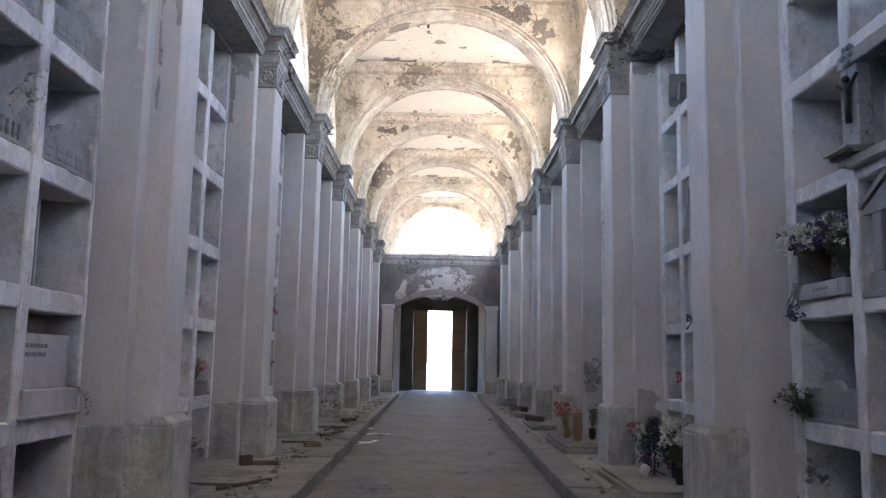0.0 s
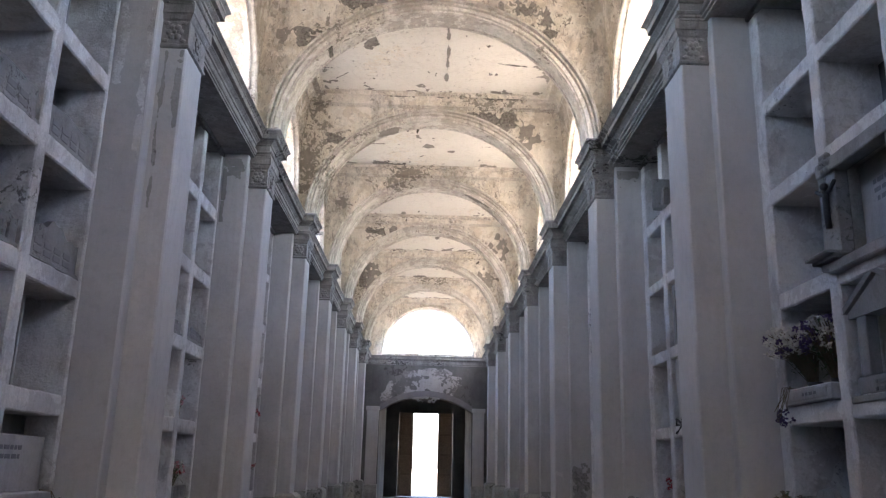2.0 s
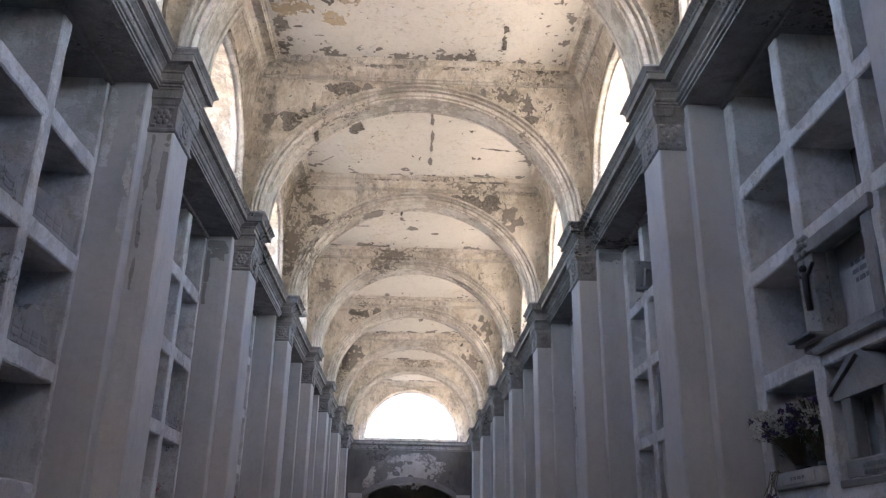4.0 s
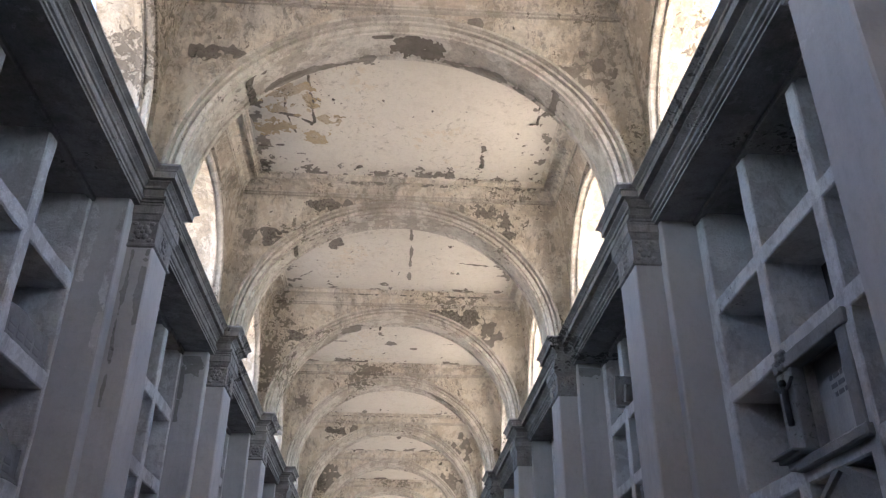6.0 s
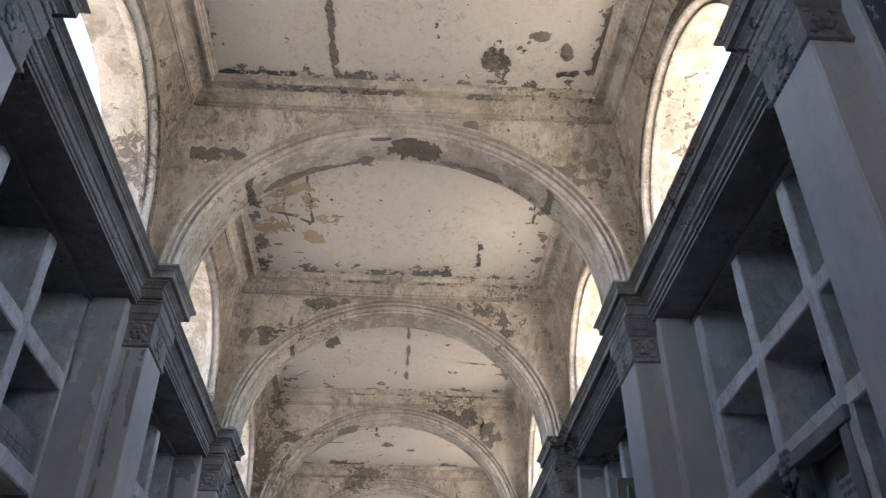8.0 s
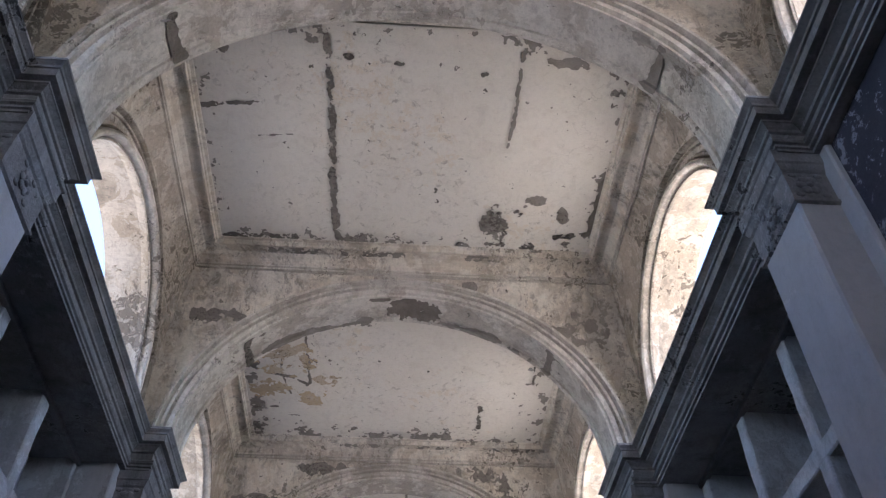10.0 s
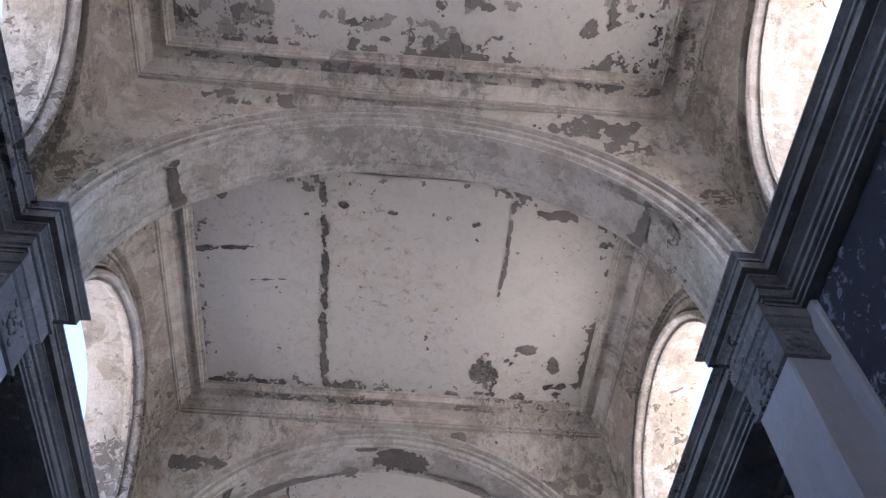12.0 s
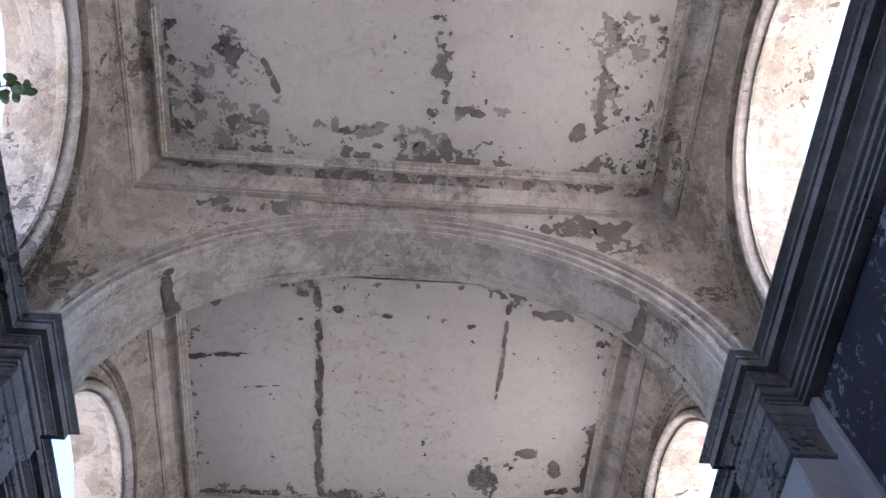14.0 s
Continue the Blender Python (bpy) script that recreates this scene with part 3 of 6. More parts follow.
def upper_wall(sx, yc):
    """Side of one bay above the cornice: the wall round the opening, its archivolt and its deep reveal."""
    bm = bmesh.new()
    z0 = Z_CORN - 0.02
    half = BAY / 2 - 0.22
    n = 28
    ring_out = []
    for u, z in arc_points(n, OPEN_R + 0.30, OPEN_Z, z0):
        ring_out.append((u, z))
    rows = [[], [], [], []]
    for u, z in ring_out:
        bu, bz = box_ray(u, z - OPEN_Z, half, Z_FRAME - OPEN_Z) if z > OPEN_Z else (math.copysign(half, u), z - OPEN_Z)
        bz += OPEN_Z
        for r, f in zip(rows, (0, 0.34, 0.67, 1)):
            uu, zz = u + (bu - u) * f, z + (bz - z) * f
            lean = (X_UP - X_FRAME) * max(0, (zz - 6.2) / (Z_FRAME - 6.2)) ** 1.4
            r.append((sx * (X_UP - 0.012 - lean * f), yc + uu, zz))
    skin(bm, rows, mat=0)
    # archivolt: grimy outer fillet, stained flat band, deep groove, thick pale roll, and a fillet at the inner edge
    for prof, mt in (([(0.33, 0.0), (0.33, 0.035), (0.315, 0.055), (0.295, 0.055), (0.285, 0.03), (0.28, -0.002), (0.245, -0.005), (0.243, 0.022), (0.228, 0.022), (0.224, -0.004), (0.15, -0.008), (0.147, 0.03), (0.135, 0.045), (0.118, 0.045), (0.110, 0.02), (0.106, -0.03), (0.092, -0.03)], 2),
                     ([(0.092, -0.03), (0.09, 0.04), (0.082, 0.075), (0.066, 0.095), (0.048, 0.095), (0.034, 0.075), (0.027, 0.03), (0.022, -0.01)], 3),
                     ([(0.022, -0.01), (0.016, 0.02), (0.0, 0.02), (0.0, 0.0)], 2)):
        rows = []
        for o, d in prof:
            rows.append([(sx * (X_UP - d - 0.006 * noise.noise(Vector((u * 3, z * 3, yc + o * 9)))), yc + u, z) for u, z in arc_points(n, OPEN_R + o, OPEN_Z, z0)])
        skin(bm, rows, mat=mt)
    rows = []
    for i in range(7):
        x = X_UP + (X_UPO - X_UP) * i / 6
        r = OPEN_R + 0.02 * (i > 0)
        rows.append([(sx * x, yc + u * (1 + 0.012 * noise.noise(Vector((x * 4, u * 3 + yc, z * 3)))), z) for u, z in arc_points(n, r, OPEN_Z, z0)])
    skin(bm, rows, mat=1)
    rows = [[], []]
    for u, z in arc_points(n, OPEN_R + 0.02, OPEN_Z, z0):
        bu, bz = box_ray(u, z - OPEN_Z, BAY / 2, 2.4) if z > OPEN_Z else (math.copysign(BAY / 2, u), z - OPEN_Z)
        rows[0].append((sx * X_UPO, yc + u, z))
        rows[1].append((sx * X_UPO, yc + bu, bz + OPEN_Z))
    skin(bm, rows, mat=1)
    return part("upper_wall", bm, [M_SIDE, M_REVEAL, M_MOULD, M_ROLL], None)


def near(d):
    """The ceiling's frame lies closer to the arch on the side where the bay begins."""
    return 0.25 + (d - D_FRAME) * 0.62


def ell(t, off=0.0):
    return (ARCH_A + off) * math.cos(t), (ARCH_R + off) * math.sin(t)


def cross_arch(y):
    """Arch across the gallery over a pair of pilasters, with a moulded band on both faces."""
    bm = bmesh.new()
    n = 56
    ts = [math.pi * i / n for i in range(n + 1)]
    prof = [(ARCH_H + 0.02, -ARCH_W + 0.01), (ARCH_H + 0.02, -ARCH_W - 0.07), (0.185, -ARCH_W - 0.10), (0.155, -ARCH_W - 0.10), (0.148, -ARCH_W - 0.07), (0.144, -ARCH_W - 0.03), (0.132, -ARCH_W - 0.03), (0.128, -ARCH_W - 0.065), (0.105, -ARCH_W - 0.06), (0.095, -ARCH_W - 0.005), (0.084, -ARCH_W - 0.005), (0.08, -ARCH_W - 0.04), (0.03, -ARCH_W - 0.04), (0.022, -ARCH_W - 0.005),
            (0.0, -ARCH_W - 0.005), (0.0, -ARCH_W + 0.045), (0.006, -ARCH_W + 0.05), (0.018, -ARCH_W + 0.056), (0.016, -ARCH_W / 2), (0.018, 0.0)]
    prof += [(o, -d) for o, d in reversed(prof[:-1])]
    rows = []
    for o, d in prof:
        r = []
        for t in ts:
            x, z = ell(t, o)
            w = 0.008 * noise.noise(Vector((t * 5, y + d * 3, o * 5)))
            r.append((x, y + d + w * 0.4, Z_CORN + z + w))
        rows.append(r)
    skin(bm, rows)
    for s in (-1, 1):
        box(bm, s * 2.065, s * 2.45, y - 0.25, y + 0.25, Z_CORN - 0.05, Z_CORN + 0.035, 0.01)
    return bm


def spandrel(bm, y, s):
    """Wall above the cross arch on one of its faces, leaning out to the ceiling's frame."""
    n = 56
    reach = near(D_FRAME) if s > 0 else D_FRAME
    rows = [[], [], [], []]
    for i in range(n + 1):
        t = math.pi * i / n
        x, z = ell(t, ARCH_H - 0.01)
        bx, bz = box_ray(x, max(z, 0.001), X_UP, Z_FRAME - Z_CORN)
        if i in (0, n):
            bx, bz = math.copysign(X_UP, x), 0.0
        for r, f in zip(rows, (0, 0.34, 0.67, 1)):
            xx, zz = x + (bx - x) * f, z + (bz - z) * f
            g = max(0.0, zz / (Z_FRAME - Z_CORN))
            lim = X_UP - (X_UP - X_FRAME) * max(0, (zz - 0.63) / (Z_FRAME - 6.2)) ** 1.4
            dy = ARCH_W + 0.02 + (reach - ARCH_W - 0.02) * g ** 1.5 * f
            r.append((max(-lim, min(lim, xx)), y + s * dy, Z_CORN + zz))
    skin(bm, rows)


def frame_ring(bm, yc, rows, mat=0, seed=0, cuts=10):
    """Sweep (half width x, inset from the pier's middle, z) round a bay's rectangle with mitred corners."""
    out = []
    for x, d, z in rows:
        h, g = BAY / 2 - d, BAY / 2 - near(d)
        r = []
        for (ax, ay), (bx, by) in (((-x, -g), (x, -g)), ((x, -g), (x, h)), ((x, h), (-x, h)), ((-x, h), (-x, -g))):
            for i in range(cuts):
                f = i / cuts
                px, py = ax + (bx - ax) * f, ay + (by - ay) * f
                w = 0.005 * noise.noise(Vector((px * 2.2, (py + yc) * 2.2, z * 30))) if i else 0
                r.append((px, yc + py, z + w))
        out.append(r)
    skin(bm, out, True, mat)


# losses that can be told apart: bay (counted by the pier at its far end), strips and islands
STRIPS = {
    -1: [([(0.18, 0.5), (0.2, 1.31), (0.24, 1.53), (0.2, 1.72), (0.19, 1.92)], 0.16, 3), ([(-1.2, 1.62), (-1.1, 1.85)], 0.07, 3), ([(-1.95, 2.42), (-1.2, 2.40), (-0.4, 2.43)], 0.05, 3), ([(1.35, 2.05), (1.9, 1.78)], 0.14, 3), ([(1.5, 1.5), (1.52, 2.0)], 0.09, 3)],
    0: [([(-0.78, 3.68), (-0.76, 4.09), (-0.74, 4.59), (-0.76, 5.04), (-0.76, 5.52), (-0.74, 6.05)], 0.085, 3), ([(0.98, 3.73), (0.97, 4.09), (0.97, 4.48), (0.94, 4.86)], 0.05, 3), ([(-1.99, 4.43), (-1.69, 4.4), (-1.4, 4.38)], 0.06, 4), ([(-1.46, 4.76), (-1.13, 4.72)], 0.02, 4), ([(1.6, 5.9), (1.95, 5.83), (1.98, 5.1)], 0.09, 4), ([(-1.9, 6.1), (-1.2, 6.08)], 0.12, 4)],
    1: [([(-1.85, 8.0), (-1.6, 8.12), (-1.32, 8.0), (-1.05, 8.2)], 0.03, 4), ([(-1.45, 7.8), (-1.5, 8.4), (-1.4, 8.9)], 0.025, 4), ([(-1.9, 8.3), (-1.74, 8.42), (-1.39, 8.51), (-1.18, 8.64)], 0.06, 4), ([(-1.17, 7.7), (-1.15, 8.62)], 0.05, 4), ([(1.08, 9.0), (1.11, 9.5)], 0.09, 4), ([(1.7, 8.1), (1.72, 8.5)], 0.03, 4), ([(-1.95, 9.2), (-1.6, 9.16)], 0.05, 4)],
    2: [([(0.17, 11.1), (0.2, 12.1), (0.2, 13.1)], 0.07, 3), ([(1.0, 12.4), (1.9, 12.55)], 0.05, 4), ([(-1.5, 12.9), (-1.9, 13.3)], 0.05, 4)],
    3: [([(-1.75, 16.1), (-1.04, 16.08)], 0.07, 3), ([(1.0, 16.1), (1.9, 16.0)], 0.06, 3), ([(-0.3, 15.6), (-0.22, 16.15)], 0.14, 3)],
    4: [([(-1.9, 19.1), (-1.2, 19.5)], 0.12, 3), ([(0.3, 19.2), (1.6, 19.3)], 0.05, 3)],
    5: [([(0.2, 23.0), (0.2, 23.7)], 0.10, 3)],
    6: [([(-0.8, 27.2), (0.6, 27.2)], 0.14, 3)],
}
BLOTS = {
    -1: [(-1.5, 1.56, 0.13, 0.1, 3), (-1.74, 1.92, 0.14, 0.12, 3), (-1.39, 2.2, 0.2, 0.14, 3), (-1.85, 2.19, 0.1, 0.1, 4), (0.0, 2.23, 0.1, 0.07, 3), (0.28, 2.19, 0.06, 0.05, 3), (1.52, 1.63, 0.1, 0.12, 3), (1.64, 1.22, 0.14, 0.1, 3), (-0.47, 2.13, 0.18, 0.03, 3), (0.49, 1.93, 0.14, 0.03, 3)],
    0: [(0.94, 5.76, 0.15, 0.17, 3), (1.32, 5.42, 0.12, 0.08, 3), (1.15, 5.55, 0.03, 0.03, 3), (1.22, 5.5, 0.03, 0.02, 3), (1.64, 5.59, 0.07, 0.1, 3), (1.37, 3.78, 0.17, 0.07, 3), (-0.13, 3.88, 0.07, 0.03, 4), (0.69, 3.93, 0.05, 0.03, 4), (-1.67, 3.82, 0.06, 0.05, 3), (-0.6, 3.85, 0.04, 0.03, 4)],
    1: [(-1.5, 8.15, 0.28, 0.26, 5), (-1.2, 8.1, 0.14, 0.22, 5), (-1.65, 8.75, 0.24, 0.16, 5), (-1.1, 8.95, 0.16, 0.12, 5), (-0.95, 8.55, 0.13, 0.1, 5), (-1.9, 8.15, 0.1, 0.16, 4)],
    2: [(-1.01, 11.9, 0.09, 0.22, 3), (-1.94, 12.8, 0.12, 0.3, 3), (-1.6, 12.0, 0.3, 0.1, 5)],
    3: [(-0.2, 16.1, 0.16, 0.12, 3), (0.4, 16.4, 0.06, 0.05, 3)],
    4: [(-0.27, 18.7, 0.12, 0.3, 3)],
    5: [(-1.7, 22.9, 0.25, 0.4, 4), (1.7, 22.9, 0.25, 0.4, 4)],
    6: [(1.7, 26.5, 0.3, 0.6, 4)],
}


# mould along the far cove (from, to, half width) and patches over the arch (across, above the cornice, half sizes)
COVES = {-1: [(-1.8, 0.7, 0.05), (1.1, 1.9, 0.07)], 0: [(-1.35, -0.15, 0.06), (0.75, 1.0, 0.03)], 1: [(-0.8, -0.3, 0.04), (0.4, 0.9, 0.06), (1.3, 1.9, 0.06)], 2: [(-0.7, 0.1, 0.04), (0.3, 1.7, 0.06)], 3: [(-1.0, 1.0, 0.03)], 4: [(-1.5, 1.5, 0.05)]}
OVER_ARCH = {-1: [(1.75, 1.75, 0.16, 0.10), (1.5, 1.95, 0.22, 0.08), (-1.5, 1.95, 0.12, 0.05), (-1.1, 2.0, 0.10, 0.04)], 0: [(-1.98, 1.50, 0.26, 0.055), (1.95, 1.45, 0.20, 0.16), (0.75, 2.0, 0.06, 0.05)], 1: [(-1.95, 1.45, 0.28, 0.10), (-1.0, 1.98, 0.25, 0.06), (1.2, 1.95, 0.22, 0.08), (1.5, 1.7, 0.14, 0.10)],
             2: [(-1.9, 1.5, 0.2, 0.06), (1.2, 1.9, 0.3, 0.10), (1.75, 1.6, 0.2, 0.16), (0.7, 2.0, 0.3, 0.05)], 3: [(-2.0, 1.5, 0.2, 0.08)], 4: [(1.8, 1.5, 0.2, 0.3), (-1.2, 1.9, 0.4, 0.08)], 5: [(-1.9, 1.5, 0.3, 0.3), (1.7, 1.5, 0.3, 0.2)]}


def over_arch(y, x, z, off):
    """A place on the wall over the arch, on the side from which one comes; z counts from the cornice."""
    a, b = (x / (ARCH_A + ARCH_H - 0.01)), z / (ARCH_R + ARCH_H - 0.01)
    re = 1 / max(0.05, math.hypot(a, b))
    s = min(X_UP / max(abs(x), 1e-4), (Z_FRAME - Z_CORN) / z)
    f = max(0.0, min(1.0, (1 - re) / max(0.02, s - re)))
    dy = ARCH_W + 0.02 + (D_FRAME - ARCH_W - 0.02) * max(0, z / (Z_FRAME - Z_CORN)) ** 1.5 * f
    lim = X_UP - (X_UP - X_FRAME) * max(0, (z - 0.63) / (Z_FRAME - 6.2)) ** 1.4 - 0.02
    if re > 1.0:
        # hidden inside the arch's ring
        dy = ARCH_W - 0.03
    return max(-lim, min(lim, x)), y - dy - off, Z_CORN + z


def vault_bay(k):
    yc = Y0 + BAY * (k - 0.5)
    bm = bmesh.new()
    spandrel(bm, yc - BAY / 2, 1)
    spandrel(bm, yc + BAY / 2, -1)
    # lower frame line, cove, upper moulding
    frame_ring(bm, yc, [(X_FRAME + o, D_FRAME - o, Z_FRAME + z) for o, z in ((0.03, -0.036), (-0.014, -0.034), (-0.017, -0.013), (-0.003, -0.007), (-0.025, 0.0), (-0.028, 0.013), (-0.02, 0.022))], 6)
    frame_ring(bm, yc, [(X_FRAME - 0.02, D_FRAME + 0.02, Z_FRAME + 0.022), (X_FRAME - 0.05, D_FRAME + 0.06, Z_FRAME + 0.08), (X_FRAME - 0.10, D_FRAME + 0.11, Z_FRAME + 0.122), (X_PANEL + 0.05, D_PANEL - 0.05, Z_PANEL - 0.02), (X_PANEL + 0.03, D_PANEL - 0.03, Z_PANEL - 0.018)], 1)
    frame_ring(bm, yc, [(X_PANEL + o, D_PANEL - o, Z_PANEL + z) for o, z in ((0.03, -0.018), (0.028, -0.056), (0.008, -0.058), (0.0, -0.030), (-0.008, -0.036), (-0.020, -0.013), (-0.05, -0.007), (-0.055, 0.004))], 1)
    x, h, g = X_PANEL - 0.05, BAY / 2 - D_PANEL - 0.05, BAY / 2 - near(D_PANEL) - 0.05
    skin(bm, [[(-x + 2 * x * i / 16, yc - g + (g + h) * j / 12, Z_PANEL + 0.004 * noise.noise(Vector((i * 0.6, j * 0.6, k)))) for i in range(17)] for j in range(13)], mat=2)
    # what has fallen off the panel
    res = 0.013 if k in (-1, 0) else 0.018 if k == 1 else 0.03 if k < 4 else 0.06
    area = (-x + 0.01, x - 0.01, yc - g + 0.01, yc + h - 0.01)
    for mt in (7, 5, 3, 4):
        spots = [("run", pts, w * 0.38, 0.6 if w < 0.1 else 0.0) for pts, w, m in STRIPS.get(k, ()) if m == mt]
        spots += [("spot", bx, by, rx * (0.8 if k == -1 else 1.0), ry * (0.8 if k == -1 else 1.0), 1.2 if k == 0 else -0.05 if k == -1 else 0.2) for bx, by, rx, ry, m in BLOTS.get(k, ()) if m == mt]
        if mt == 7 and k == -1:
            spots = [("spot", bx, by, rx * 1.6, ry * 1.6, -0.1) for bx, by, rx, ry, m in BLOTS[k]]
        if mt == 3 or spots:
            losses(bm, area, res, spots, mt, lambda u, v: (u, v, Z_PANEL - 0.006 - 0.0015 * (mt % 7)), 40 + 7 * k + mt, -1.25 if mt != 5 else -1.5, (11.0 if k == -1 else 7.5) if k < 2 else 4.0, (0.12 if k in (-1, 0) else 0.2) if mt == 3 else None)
    # and what has come off the cove and the wall over the arch at the bay's far end
    losses(bm, (-2.05, 2.05, yc + BAY / 2 - D_PANEL + 0.035, yc + BAY / 2 - D_FRAME - 0.115), min(res, 0.03), [("run", [(a, yc + BAY / 2 - 0.56), (b, yc + BAY / 2 - 0.56)], w * 1.8, -0.12) for a, b, w in COVES.get(k, ())], 3, lambda u, v: (u, v, Z_FRAME + 0.112), 140 + k, -1.1, 12.0)
    for mt in (3, 4):
        spots = [("spot", q[0], q[1], q[2] * 1.2, q[3] * 1.2, 0.2) for q in OVER_ARCH.get(k, ()) if mt == 3]
        losses(bm, (-2.2, 2.2, 0.9, Z_FRAME - Z_CORN - 0.04), max(res, 0.02), spots, mt, lambda u, v: over_arch(yc + BAY / 2, u, v, 0.010 + 0.002 * mt), 240 + 3 * k + mt, -1.2, 7.0)
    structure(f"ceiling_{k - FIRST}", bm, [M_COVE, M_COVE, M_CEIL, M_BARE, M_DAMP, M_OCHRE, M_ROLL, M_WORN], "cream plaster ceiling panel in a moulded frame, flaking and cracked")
    for sx in (-1, 1):
        ob = upper_wall(sx, yc)
        ob.name = f"wall_upper_{'left' if sx < 0 else 'right'}_{k - FIRST}"
        tagged(ob, "stained plaster wall round a deep round-headed opening with a moulded edge", "wall", kind="structure")


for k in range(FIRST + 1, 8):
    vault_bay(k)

# bare places on the underside of the arches: across from, to; along from, to; 0 bare, 1 damp, 2 worn
ARCH_PATCHES = {0: [(-0.16, 0.36, -0.14, 0.14, 1), (-0.34, -0.16, -0.19, -0.12, 1), (-1.60, -1.56, -0.2, 0.2, 1), (1.55, 1.58, -0.2, 0.15, 0), (-1.4, -0.3, 0.12, 0.19, 0), (0.4, 1.2, 0.14, 0.19, 0)],
                -1: [(-1.74, -1.68, -0.2, 0.2, 1), (1.72, 1.80, -0.2, 0.2, 0), (-0.6, 0.5, -0.19, -0.02, 2), (-0.5, 0.4, 0.06, 0.19, 2), (1.5, 1.9, -0.2, -0.1, 2)],
                1: [(-1.5, -1.44, -0.2, 0.1, 1), (-0.6, 0.4, -0.15, 0.15, 2)], 2: [(-1.0, -0.7, -0.1, 0.15, 0)], 3: [(0.8, 1.2, -0.2, 0.0, 0)]}


def under_arch(y, x, d, off):
    px, pz = ell(math.acos(max(-1, min(1, x / ARCH_A))), (0.016 if abs(d) < ARCH_W - 0.058 else 0.0) - off)
    return px, y + d, Z_CORN + pz


for i, y in enumerate(PIERS):
    bm = cross_arch(y)
    lost = bmesh.new()
    for j, (xa, xb, da, db, mt) in enumerate(ARCH_PATCHES.get(i + FIRST, ())):
        spot = ("spot", (xa + xb) / 2, (da + db) / 2, max(0.035, (xb - xa) * 0.62), max(0.04, (db - da) * 0.62), -0.12 if mt == 2 else 1.2)
        if xb - xa < 0.12:
            spot = ("run", [((xa + xb) / 2, da), ((xa + xb) / 2, db)], 0.028, 1.2)
        losses(lost, (max(-1.98, xa - 0.2), min(1.98, xb + 0.2), max(-ARCH_W + 0.005, da - 0.1), min(ARCH_W - 0.005, db + 0.1)), 0.016, [spot], mt, lambda u, v: under_arch(y, u, v, 0.009 + 0.001 * j), i * 7 + j, -1.0, 7.0 if mt != 2 else 9.0)
    ring = structure(f"arch_{i + 1}", bm, [M_ARCH], "plaster arch across the gallery with moulded edges", False)
    if lost.verts:
        tagged(part("lost_plaster", lost, [M_BARE, M_DAMP, M_WORN], ring, "ragged bare patches"), kind="stuff")
    else:
        lost.free()

bm = bmesh.new()
box(bm, -3.2, 3.2, Y_BACK, Y_END + 0.6, 8.0, 8.2)
structure("roof", bm, M_ROOF, "flat roof over the vault")
for sx, nm in ((-1, "left"), (1, "right")):
    bm = bmesh.new()
    box(bm, sx * 2.62, sx * 7.5, Y_BACK, Y_END + 7.3, Z_SOFFIT + 0.11, Z_CORN - 0.03)
    structure("roof_terrace_" + nm, bm, M_ROOF, "flat pale roof over the tombs outside the openings")
    bm = bmesh.new()
    box(bm, sx * 3.62, sx * 3.9, Y_BACK, Y_END + 0.6, -0.1, Z_SOFFIT + 0.1)
    structure("wall_outer_" + nm, bm, M_PASSAGE, "rough back wall behind the tomb cells")

# ---- unseen back wall, its opening added to light the gallery from behind ----
bm = bmesh.new()
for x0, x1, z0, z1 in ((-3.6, -0.9, -0.1, 8.2), (0.9, 3.6, -0.1, 8.2), (-0.9, 0.9, 3.2, 8.2)):
    box(bm, x0, x1, Y_BACK - 0.4, Y_BACK, z0, z1)
structure("wall_back", bm, M_WALL, "unseen plain plaster end wall, added with a tall opening that lets in light")


